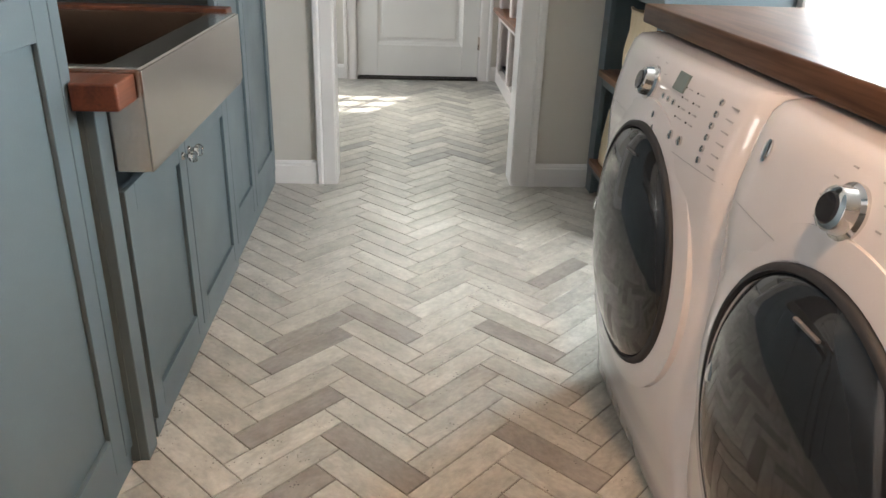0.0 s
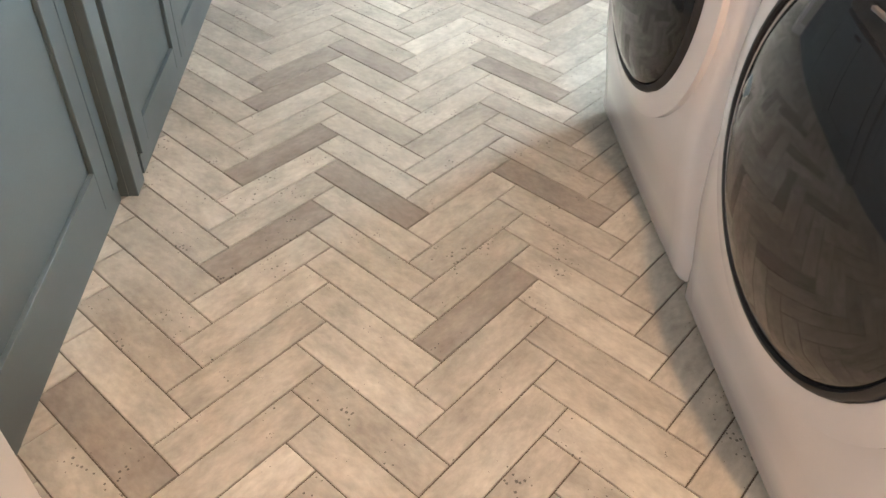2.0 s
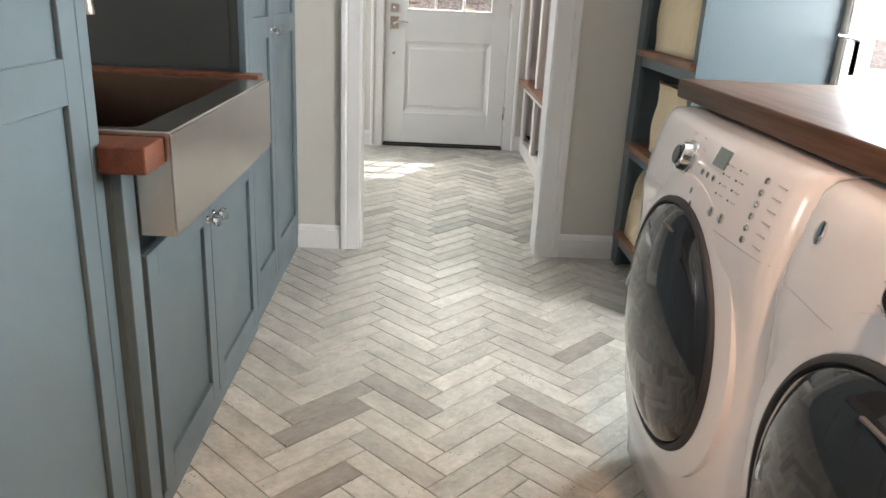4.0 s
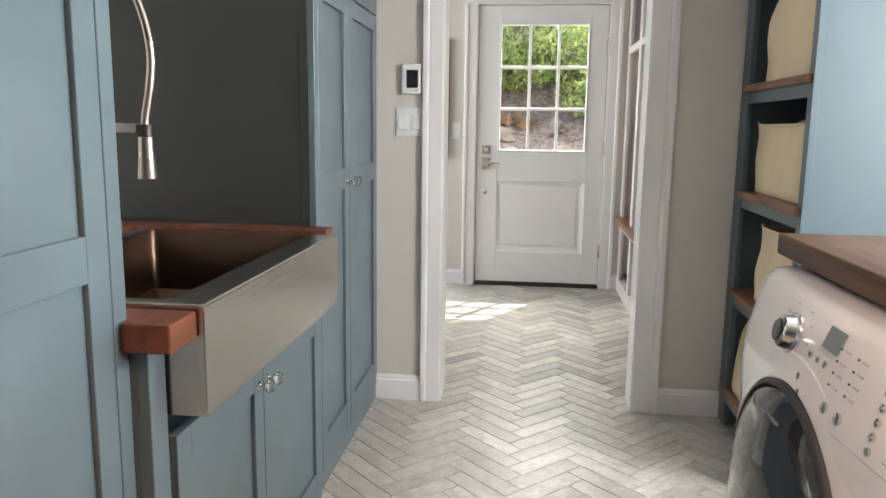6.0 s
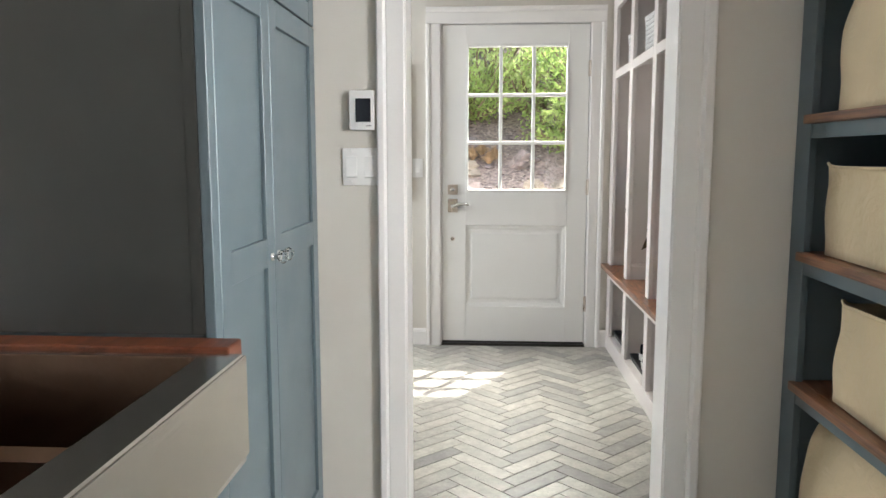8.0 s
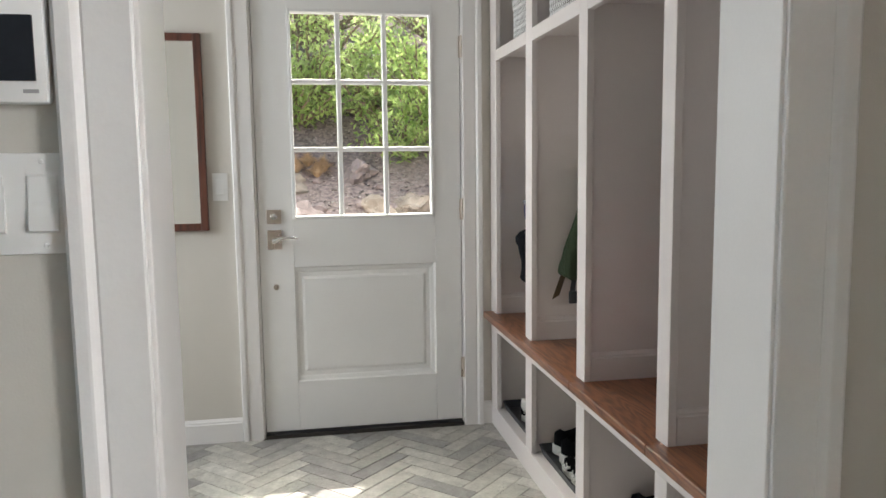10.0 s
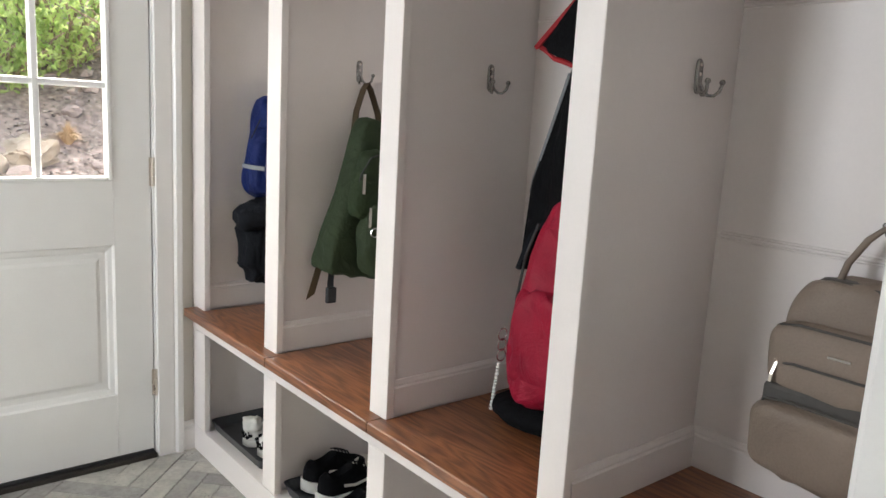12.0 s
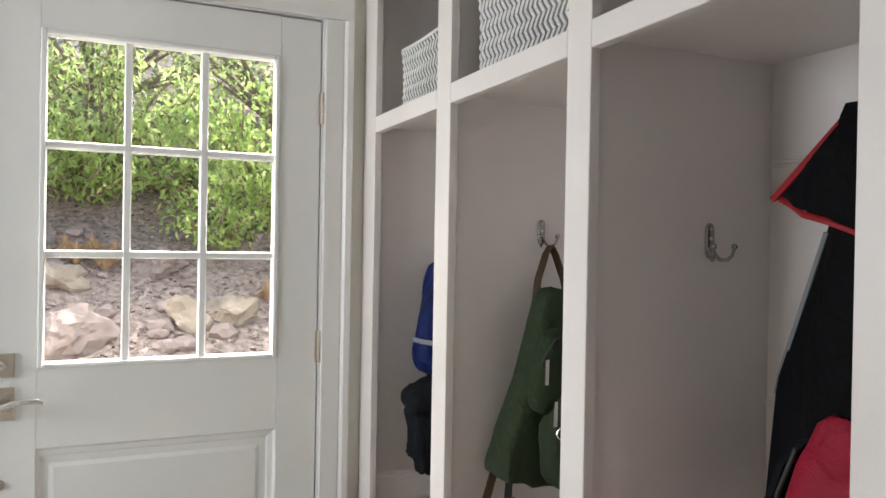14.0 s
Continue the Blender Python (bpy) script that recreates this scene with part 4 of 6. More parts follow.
    if panel:
        part("display", box_at(on_panel(-0.25, 0.886), 0.034, 0.050, 0.003), LCD, w, "small grey display")
        for k in range(3):
            part("button", lathe(bmesh.new(), [(0.006, -0.002), (0.006, 0.003), (0.0, 0.0045)], on_panel(-0.10 - 0.075 * k, 0.850), 14), CHROME, w, smooth=40)
        for s, z, rr in ((-0.06, 0.812, 0.010), (-0.10, 0.790, 0.006), (-0.36, 0.800, 0.009), (-0.48, 0.800, 0.009)):
            part("button", lathe(bmesh.new(), [(rr, -0.002), (rr, 0.003), (0.0, 0.005)], on_panel(s, z), 16), CHROME, w, smooth=40)
        for k in range(6):
            part("button", lathe(bmesh.new(), [(0.006, -0.002), (0.006, 0.003), (0.0, 0.005)], on_panel(-0.72, 0.886 - 0.019 * k), 14), CHROME, w, smooth=40)
            part("legend", box_at(on_panel(-0.84, 0.886 - 0.019 * k), 0.0022, 0.026, 0.0010), INK, w)
        for j, s in enumerate((-0.38, -0.52)):
            for k in range(4):
                part("legend", box_at(on_panel(s, 0.882 - 0.017 * k), 0.0022, 0.016, 0.0010), INK, w)
                part("indicator", box_at(on_panel(s + 0.05, 0.882 - 0.017 * k), 0.003, 0.003, 0.0014), SEAM, w)
    else:
        part("badge", lathe(bmesh.new(), [(0.011, -0.002), (0.011, 0.003), (0.008, 0.004), (0.0, 0.0035)], on_panel(0.76, 0.862) @ Matrix.Diagonal((1.5, 1, 1, 1)), 24), CHROME, w, "small oval chrome badge", smooth=40)
    return w


def box_at(m, up, across, thick):
    bm = bmesh.new()
    box(bm, -up / 2, -across / 2, -0.001, up / 2, across / 2, thick)
    bmesh.ops.transform(bm, matrix=m, verts=bm.verts)
    return bm


washer(1.272, 1.962, "white front-loading washer with dark round door and dial", 0.15, True)
washer(0.578, 1.265, "white front-loading dryer with dark round door and dial", 0.10, False)


def counter():
    c = thing("laundry_counter", (1.3, 1.28, 0.925), "dark brown glossy wooden counter over the washers", "counter")
    part("top", boxm(0.912, 0.40, 0.927, 1.655, 2.055, 0.971, bevel=0.006, seg=3), COUNTER, c, smooth=40)
    part("end_panel", boxm(0.98, 1.99, 0.0, 1.64, 2.015, 0.927), BLUE, c, "dusty-blue end panel")


counter()

SHELVES = (0.165, 0.565, 0.952, 1.345, 1.74, 2.12)


def shelf_tower():
    t = thing("shelf_tower", (1.42, 3.1, 0.0), "dusty-blue open shelf tower with walnut shelves", "shelves")
    x0, x1, y0, y1 = 1.203, 1.655, 2.770, 3.470
    part("near_side", boxm(x0 + 0.02, y0, 0, x1, y0 + 0.022, 2.40), BLUE, t)
    part("far_side", boxm(x0 + 0.02, y1 - 0.022, 0, x1, y1, 2.40), BLUE, t)
    part("back", boxm(x1 - 0.012, y0 + 0.022, 0, x1 - 0.001, y1 - 0.022, 2.40), BLUE, t)
    part("near_stile", boxm(x0, y0 - 0.001, 0, x0 + 0.02, y0 + 0.038, 2.40, bevel=0.001, seg=1), BLUE, t)
    part("far_stile", boxm(x0, y1 - 0.042, 0, x0 + 0.02, y1 + 0.056, 2.40, bevel=0.001, seg=1), BLUE, t)
    part("top_board", boxm(x0, y0, 2.401, x1, y1, 2.43), BLUE, t)
    for z in SHELVES:
        bm = bmesh.new()
        box(bm, x0 + 0.0205, y0 + 0.024, z - 0.026, x1 - 0.013, y1 - 0.024, z)
        box(bm, x0 - 0.018, y0 + 0.012, z - 0.026, x0 + 0.0203, y1 - 0.030, z, 0.003)
        part("shelf", bm, WALNUT, t, "walnut shelf board")
        part("shelf_rail", boxm(x0 + 0.002, y0 + 0.039, z - 0.066, x0 + 0.02, y1 - 0.043, z - 0.0265), BLUE, t)


shelf_tower()


def canvas_bin(z, seed, h, lean, depth, slump, x0, y0, y1):
    """An open soft bag of stiff canvas, standing on a shelf."""
    b = thing("canvas_bag", (1.40, (y0 + y1) / 2, z), "cream canvas storage bag slouching on a walnut shelf", "bag", "canvas storage bags")
    rnd = random.Random(seed)
    bm = bmesh.new()
    x1 = x0 + depth
    rings = []
    n = 64
    for j in range(13):
        f = j / 12
        zz = z + 0.002 + h * f
        bulge = 0.012 * math.sin(math.pi * min(1, f * 1.15)) - 0.012 * f
        ring = []
        for i in range(n):
            a = 2 * math.pi * (i + 0.5) / n
            cx, cy = (x0 + x1) / 2, (y0 + y1) / 2
            px = cx + (x1 - x0) / 2 * spow(math.cos(a), 0.16) * (1 + bulge)
            py = cy + (y1 - y0) / 2 * spow(math.sin(a), 0.16) * (1 + bulge)
            wob = noise.noise(Vector((px * 5 + seed, py * 5, zz * 6))) * 0.026 * (0.3 + f) + 0.010 * (0.5 - abs(noise.noise(Vector((px * 9, py * 9 + seed, zz * 7)))))
            sl = slump * f * f * (0.5 + 0.5 * noise.noise(Vector((py * 4, seed * 3.1, 0))))
            px += wob + lean * f * f
            py += 0.5 * wob
            top = -sl * (0.5 + 0.5 * math.cos(a)) - 0.03 * f * slump * 8 * abs(noise.noise(Vector((py * 6, px * 6, seed))))
            ring.append((px, py, zz + top * f + 0.012 * f ** 4 * abs(math.sin(2 * a)) ** 3 - 0.016 * f ** 4))
        rings.append(ring)
    skin(bm, rings, True, False)
    bm.faces.new(list(bm.verts)[:n])
    ob = part("body", bm, CANVAS, b, smooth=180)
    so = ob.modifiers.new("thickness", "SOLIDIFY")
    so.thickness, so.offset = 0.004, -1
    # hem and filling
    bm = bmesh.new()
    tube(bm, [Vector(p) for p in rings[-1]] + [Vector(rings[-1][0])], 0.004, 6)
    part("hem", bm, CANVAS, b, smooth=60)
    bm = bmesh.new()
    full = seed == 8
    soft(bm, pose(x0 + depth / 2 - (0.02 if full else -0.05), y0 + (0.15 if full else 0.22), z + h * (0.97 if full else 0.78) - slump * 0.6), depth * 0.34, 0.11 if full else 0.17, h * 0.16, 0.7, 0.8, 20, 10, 0.02, 9, seed=seed)
    part("contents", bm, GREYCLOTH, b, "folded pale cloth inside", smooth=180)
    return b


canvas_bin(SHELVES[0], 3, 0.32, 0.060, 0.36, 0.07, 1.205, 2.872, 3.410)
canvas_bin(SHELVES[1], 5, 0.285, 0.014, 0.36, 0.03, 1.225, 2.868, 3.275)
canvas_bin(SHELVES[2], 8, 0.262, 0.008, 0.36, 0.03, 1.225, 2.868, 3.385)
canvas_bin(SHELVES[3], 12, 0.315, 0.020, 0.36, 0.02, 1.222, 2.868, 3.350)

# ---- rear room lamps ----


def pendant(x, y):
    p = thing("pendant_lamp", (x, y, 1.95), "small warm glass pendant lamp", "lamp", "pendant lamps")
    bm = bmesh.new()
    tube(bm, [(x, y, 2.10), (x, y, CEIL_Z)], 0.004, 6)
    part("cord", bm, BRONZE, p)
    part("socket", lathe(bmesh.new(), [(0.02, 0.0), (0.022, 0.04), (0.008, 0.06), (0, 0.06)], pose(x, y, 2.05), 16), BRONZE, p, smooth=40)
    part("bulb", lathe(bmesh.new(), [(0.012, 0.10), (0.022, 0.07), (0.032, 0.035), (0.026, 0.008), (0.0, 0.0)], pose(x, y, 1.95), 16), LAMP_GLOW, p, smooth=60)


for x, y in ((1.75, -0.70), (1.55, -1.05), (1.85, -1.30), (1.45, -1.55)):
    pendant(x, y)


def downlight(x, y, watts):
    d = thing("ceiling_downlight", (x, y, CEIL_Z), "recessed warm ceiling downlight with a white rim", "lamp", "ceiling downlights")
    part("rim", lathe(bmesh.new(), [(0.075, -0.006), (0.080, 0.0), (0.055, 0.0), (0.055, -0.006)], pose(x, y, CEIL_Z), 28), WHITE, d, smooth=40)
    part("lens", lathe(bmesh.new(), [(0.054, -0.003), (0.054, -0.001), (0.0, -0.001)], pose(x, y, CEIL_Z), 24), LAMP_GLOW, d)
    data = bpy.data.lights.new("downlight", "SPOT")
    data.energy, data.color, data.spot_size, data.spot_blend, data.shadow_soft_size = watts, WARM, radians(118), 0.7, 0.06
    o = new("downlight", data)
    o.location = (x, y, CEIL_Z - 0.03)


downlight(0.55, 0.10, 64)
downlight(-0.20, -1.0, 28)

# ---- mudroom lockers ----
LX, LB = 1.055, 1.492
STILES = [(5.885, 5.993), (5.340, 5.421), (4.775, 4.846), (4.220, 4.284), (3.672, 3.735)]
NOTCHES = (5.955, 5.322, 4.788, 4.243, 3.672)
BAYS = [(STILES[i + 1][1], STILES[i][0]) for i in range(4)]


def lockers():
    k = thing("mudroom_lockers", (1.27, 4.83, 0.0), "white built-in mudroom lockers with brown oak benches", "lockers")
    for y0, y1 in STILES:
        part("stile", boxm(LX, y0, 0.521, LX + 0.022, y1, 2.26, bevel=0.0015, seg=1), LOCKER, k)
        part("lower_stile", boxm(LX, y0, 0.097, LX + 0.022, y1, 0.465, bevel=0.0015, seg=1), LOCKER, k)
        ym = (y0 + y1) / 2
        t = 0.018
        part("divider", boxm(LX + 0.022, ym - t, 0.0, LB, ym + t, 2.26), LOCKER, k)
    part("back_panel", boxm(LB, 3.672, 0.0, LB + 0.012, 5.993, 2.26), LOCKER, k)
    part("base_rail", boxm(LX - 0.001, 3.672, 0.0, LX + 0.022, 5.993, 0.096, bevel=0.0015, seg=1), LOCKER, k)
    part("bench_rail", boxm(LX - 0.001, 3.672, 0.466, LX + 0.022, 5.993, 0.5205), LOCKER, k)
    part("top_rail", boxm(LX - 0.001, 3.672, 2.105, LX + 0.0215, 5.993, 2.30, bevel=0.0015, seg=1), LOCKER, k)
    part("filler", boxm(LX + 0.01, 3.672, 2.30, LB, 5.993, CEIL_Z), LOCKER, k)
    part("top_board", boxm(LX + 0.022, 3.672, 2.262, LB, 5.993, 2.295), LOCKER, k)
    for i, (y0, y1) in enumerate(BAYS):
        part("shelf_rail", boxm(LX, y0 + 0.0005, 1.688, LX + 0.0215, y1 - 0.0005, 1.736, bevel=0.0015, seg=1), LOCKER, k)
        d0 = (STILES[i + 1][0] + STILES[i + 1][1]) / 2 + 0.018
        d1 = (STILES[i][0] + STILES[i][1]) / 2 - 0.018
        part("upper_shelf", boxm(LX + 0.022, d0, 1.712, LB, d1, 1.734), LOCKER, k)
        part("cubby_floor", boxm(LX + 0.022, d0, 0.072, LB, d1, 0.094), LOCKER, k)
        part("cubby_top", boxm(LX + 0.022, d0, 0.500, LB, d1, 0.520), LOCKER, k)
        # oak seat with a nosing that runs past the stiles
        bm = bmesh.new()
        n0, n1 = NOTCHES[i + 1] + 0.002, NOTCHES[i] - 0.002
        lip = [(1.011, 0.5215), (1.008, 0.5245), (1.008, 0.5485), (1.011, 0.5515), (LX - 0.0015, 0.5515), (LX - 0.0015, 0.5215)]
        skin(bm, [[(x, y, z) for x, z in lip] for y in (n0, n1)])
        box(bm, LX - 0.0012, y0 + 0.001, 0.5215, LB, y1 - 0.001, 0.5515)
        part("bench_seat", bm, OAK, k, "brown stained oak bench board")
        h, dp = 0.088, 0.014
        for sgn, yy in ((-1, d1), (1, d0)):
            bm = bmesh.new()
            sec = baseboard_section(h, dp, (0, sgn, 0))
            skin(bm, [[Vector((LX + 0.024, yy, 0.5515)) + o for o in sec], [Vector((LB, yy, 0.5515)) + o for o in sec]])
            part("inner_baseboard", bm, LOCKER, k)
        bm = bmesh.new()
        sec = baseboard_section(h, dp, (-1, 0, 0))
        skin(bm, [[Vector((LB, d0, 0.5515)) + o for o in sec], [Vector((LB, d1, 0.5515)) + o for o in sec]])
        part("inner_baseboard", bm, LOCKER, k)
        for z in (1.055, 1.515):
            bm = bmesh.new()
            for dz, d in ((0, 0.0025), (0.006, 0.0045), (0.012, 0.0025)):
                tube(bm, [(LB - 0.001, d0 + 0.002, z + dz), (LB - 0.001, d1 - 0.002, z + dz)], d, 8)
            part("back_bead", bm, LOCKER, k, smooth=60)


lockers()


def coat_hook(m, label="chrome double coat hook on the locker panel"):
    """A double hook; local z points out of the wall, local y up, local x across."""
    h = new("coat_hook")
    h.matrix_world = m
    ORG[h] = m
    tagged(h, label, "hook", "coat hooks")
    bm = bmesh.new()
    pts = []
    for j, (z, s) in enumerate(((0.0, 1.0), (0.003, 1.0), (0.005, 0.8))):
        ring = []
        for i in range(20):
            a = 2 * math.pi * i / 20
            ring.append((0.0105 * s * math.cos(a), 0.018 * math.copysign(1, math.sin(a)) * (1 if abs(math.sin(a)) > 0.05 else 0) + 0.0150 * s * math.sin(a), z))
        pts.append(ring)
    skin(bm, pts)
    part("plate", bm, HOOK, h, smooth=50, local=True)
    for sx in (-1, 1):
        bm = bmesh.new()
        tube(bm, [(0.004 * sx, -0.014, 0.004), (0.006 * sx, -0.026, 0.010), (0.011 * sx, -0.035, 0.019), (0.017 * sx, -0.035, 0.028), (0.022 * sx, -0.027, 0.035), (0.025 * sx, -0.014, 0.038)], [0.0040, 0.0038, 0.0035, 0.0034, 0.0033, 0.0032], 8)
        soft(bm, pose(0.0253 * sx, -0.010, 0.038), 0.0058, 0.0058, 0.0058, 1, 1, 12, 8)
        part("prong", bm, HOOK, h, smooth=60, local=True)
    for y in (0.022, 0.004):
        part("screw", lathe(bmesh.new(), [(0.004, 0.004), (0.003, 0.0065), (0, 0.0065)], pose(0, y, 0), 10), NICKEL, h, smooth=40, local=True)
    return h


hook = coat_hook(pose(1.325, 5.362, 1.388, 90, 0, 0))
coat_hook_on_divider = pose(1.337, 4.792, 1.369, 90, 0, 0)
copy_thing(hook, coat_hook_on_divider)
copy_thing(hook, pose(1.357, 4.234, 1.373, 90, 0, 0))
copy_thing(hook, pose(1.36, 5.921, 1.380, 90, 0, 0))
copy_thing(hook, pose(LB, 4.038, 1.610, 90, 0, -90))
copy_thing(hook, pose(LB, 3.877, 1.140, 90, 0, -90))
copy_thing(hook, pose(LB, 4.48, 1.63, 90, 0, -90))


def zipper(bm, pts, r=0.0028):
    return tube(bm, pts, r, 6)


def backpack_green():
    b = thing("green_backpack", (1.27, 5.22, 0.78), "dark green nylon backpack hanging from a locker hook", "backpack", "backpacks")
    bm = bmesh.new()
    soft(bm, pose(1.275, 5.240, 1.015, 4, 8, 3), 0.113, 0.056, 0.232, 0.38, 0.22, 72, 60, 0.010, 9, taper=0.40, sag=0.16, seed=2)
    part("body", bm, GREEN, b, smooth=180)
    bm = bmesh.new()
    soft(bm, pose(1.246, 5.160, 1.065, 6, 6, 0), 0.066, 0.030, 0.100, 0.6, 0.55, 40, 28, 0.010, 12, seed=5)
    part("upper_pocket", bm, GREEN_DK, b, smooth=180)
    bm = bmesh.new()
    soft(bm, pose(1.292, 5.145, 0.900, 4, 4, 0), 0.092, 0.034, 0.105, 0.5, 0.5, 40, 28, 0.014, 11, seed=8)
    part("lower_pocket", bm, GREEN, b, smooth=180)
    bm = bmesh.new()
    ribbon(bm, [(1.245, 5.27, 1.20), (1.262, 5.285, 1.27), (1.292, 5.298, 1.335), (1.306, 5.300, 1.355), (1.318, 5.297, 1.335), (1.335, 5.282, 1.27), (1.345, 5.27, 1.205)], 0.022, 0.003, (0.3, -1, 0.1))
    part("grab_loop", bm, STRAP, b, "brown webbing loop")
    bm = bmesh.new()
    ribbon(bm, [(1.165, 5.285, 0.86), (1.146, 5.275, 0.82), (1.124, 5.262, 0.775), (1.105, 5.255, 0.728)], 0.032, 0.003, (1, 0.1, 0.5))
    part("shoulder_strap", bm, STRAP, b, "loose brown webbing strap")
    bm = bmesh.new()
    ribbon(bm, [(1.185, 5.270, 0.80), (1.176, 5.262, 0.765), (1.174, 5.258, 0.748)], 0.022, 0.002, (1, 0, 0.3))
    box(bm, 1.158, 5.246, 0.702, 1.190, 5.262, 0.750, 0.004)
    part("buckle", bm, PLASTIC, b, "black plastic buckle")
    bm = bmesh.new()
    zipper(bm, [(1.188, 5.150, 1.05), (1.190, 5.135, 1.10), (1.212, 5.122, 1.145), (1.250, 5.118, 1.158), (1.295, 5.122, 1.145)])
    part("zip", bm, SEAM, b)
    for x, z in ((1.188, 1.06), (1.212, 0.965)):
        p = part("zip_pull", ribbon(bmesh.new(), [(x, 5.116, z + 0.04), (x - 0.003, 5.112, z), (x - 0.004, 5.111, z - 0.015)], 0.008, 0.003, (1, 0, 0)), CHROME, b, "metal zip pull")
    bm = bmesh.new()
    tube(bm, [(1.222 + 0.013 * math.cos(a * 0.524), 5.105, 0.935 + 0.013 * math.sin(a * 0.524)) for a in range(13)], 0.0018, 6)
    part("key_ring", bm, CHROME, b)

    b.location.x += 0.030
    b.location.y += 0.034


backpack_green()


def backpack_blue():
    b = thing("blue_backpack", (1.30, 5.8, 0.95), "royal blue backpack with grey trim hanging in a locker", "backpack", "backpacks")
    bm = bmesh.new()
    soft(bm, pose(1.285, 5.800, 1.125, 0, 3, 0), 0.132, 0.080, 0.175, 0.5, 0.5, 54, 36, 0.016, 10, taper=0.32, seed=11)
    part("body", bm, NAVY, b, smooth=180)
    bm = bmesh.new()
    soft(bm, pose(1.285, 5.712, 1.085, 4, 0, 0), 0.095, 0.030, 0.095, 0.6, 0.6, 24, 16, 0.008, 10, seed=13)
    part("front_pocket", bm, NAVY, b, smooth=180)
    bm = bmesh.new()
    tube(bm, [(1.285 + 0.095 * math.cos(radians(a)), 5.690 + 0.004 * math.cos(radians(a)), 1.085 + 0.098 * math.sin(radians(a))) for a in range(20, 221, 12)], 0.006, 8)
    part("pocket_trim", bm, GREYCLOTH, b, "pale grey pocket trim", smooth=60)
    part("side_band", ribbon(bmesh.new(), [(1.152, 5.81, 1.068), (1.158, 5.76, 1.066), (1.185, 5.715, 1.064)], 0.014, 0.004, (0, 0, 1)), GREYCLOTH, b, "grey side band")
    bm = bmesh.new()
    ribbon(bm, [(1.235, 5.69, 1.12), (1.228, 5.683, 1.06), (1.232, 5.682, 1.03)], 0.012, 0.003, (1, 0, 0))
    part("zip_pull", bm, GREYCLOTH, b)
    part("grab_loop", tube(bmesh.new(), [(1.26, 5.84, 1.28), (1.285, 5.875, 1.345), (1.30, 5.885, 1.362), (1.315, 5.875, 1.345), (1.33, 5.84, 1.28)], 0.006, 8), NAVY, b, smooth=60)
    part("cord", tube(bmesh.new(), [(1.192, 5.765, 1.225), (1.172, 5.76, 1.19), (1.155, 5.755, 1.162)], 0.002, 6), SEAM, b)

    b.location.x += 0.008


backpack_blue()


def hanging_cap_bag():
    b = thing("charcoal_jacket", (1.28, 5.79, 0.66), "charcoal jacket bundled below the blue backpack", "jacket")
    bm = bmesh.new()
    soft(bm, pose(1.270, 5.800, 0.800, 0, -2, 0), 0.125, 0.070, 0.135, 0.7, 0.4, 54, 34, 0.030, 10, seed=21)
    part("body", bm, CHAR, b, smooth=180)
    bm = bmesh.new()
    soft(bm, pose(1.205, 5.770, 0.915, 0, -20, 0), 0.100, 0.070, 0.050, 0.7, 0.7, 26, 14, 0.022, 10, seed=24)
    part("collar", bm, CHAR, b, smooth=180)
    bm = bmesh.new()
    tube(bm, [(1.30, 5.84, 0.93), (1.30, 5.885, 1.10), (1.302, 5.888, 1.35)], 0.006, 6)
    part("hanging_loop", bm, CHAR, b)

    b.location.x += 0.008


hanging_cap_bag()


def jacket_black():
    j = thing("black_jacket", (1.42, 4.5, 0.95), "black jacket with red trim hanging in a locker", "jacket")
    rows = []
    for v in range(24):
        f = v / 23
        z = 1.61 - 0.66 * f
        half = 0.060 + 0.125 * min(1, f * 1.5) + 0.045 * f
        row = []
        for u in range(15):
            s = u / 14 * 2 - 1
            fold = 0.022 * math.sin(s * 9 + f * 2.0) * (0.3 + f)
            row.append((1.445 - 0.065 * (1 - s * s) + fold * 0.5, 4.490 + s * half, z - 0.04 * s * s))
        rows.append(row)
    part("body", cloth(bmesh.new(), rows, 0.03), BLACK, j, smooth=60)
    rows = []
    for v in range(10):
        f = v / 9
        near, far = Vector((1.385, 4.480, 1.60 - 0.21 * f)), Vector((1.425 - 0.03 * f, 4.560 + 0.115 * f, 1.590 - 0.130 * f))
        rows.append([near.lerp(far, u / 7) + Vector((-0.03 * math.sin(math.pi * u / 7) - 0.012 * math.sin(u * 1.9 + v * 0.7) * math.sin(math.pi * u / 7), 0, 0)) for u in range(8)])
    part("sleeve", cloth(bmesh.new(), rows, 0.024), BLACK, j, smooth=60)
    bm = bmesh.new()
    ribbon(bm, [Vector(r[-1]) + Vector((-0.012, 0.004, 0)) for r in rows], 0.022, 0.014, (0.6, -0.5, 0.4))
    part("red_trim", bm, REDTRIM, j, "red piping on the sleeve")
    bm = bmesh.new()
    tube(bm, [Vector(p) + Vector((-0.008, 0, -0.004)) for p in rows[-1]], 0.006, 6)
    part("red_hem", bm, REDTRIM, j, "thin red sleeve hem")
    bm = bmesh.new()
    edge = []
    for k in range(9):
        f = 0.26 + 0.055 * k
        edge.append((1.436, 4.492 + 0.060 + 0.125 * min(1, f * 1.5) + 0.045 * f, 1.61 - 0.66 * f - 0.04))
    ribbon(bm, edge, 0.011, 0.024, (0.3, 1, 0.3))
    part("grey_panel", bm, GREYCLOTH, j, "grey side panel")
    j.location.z -= 0.014


jacket_black()


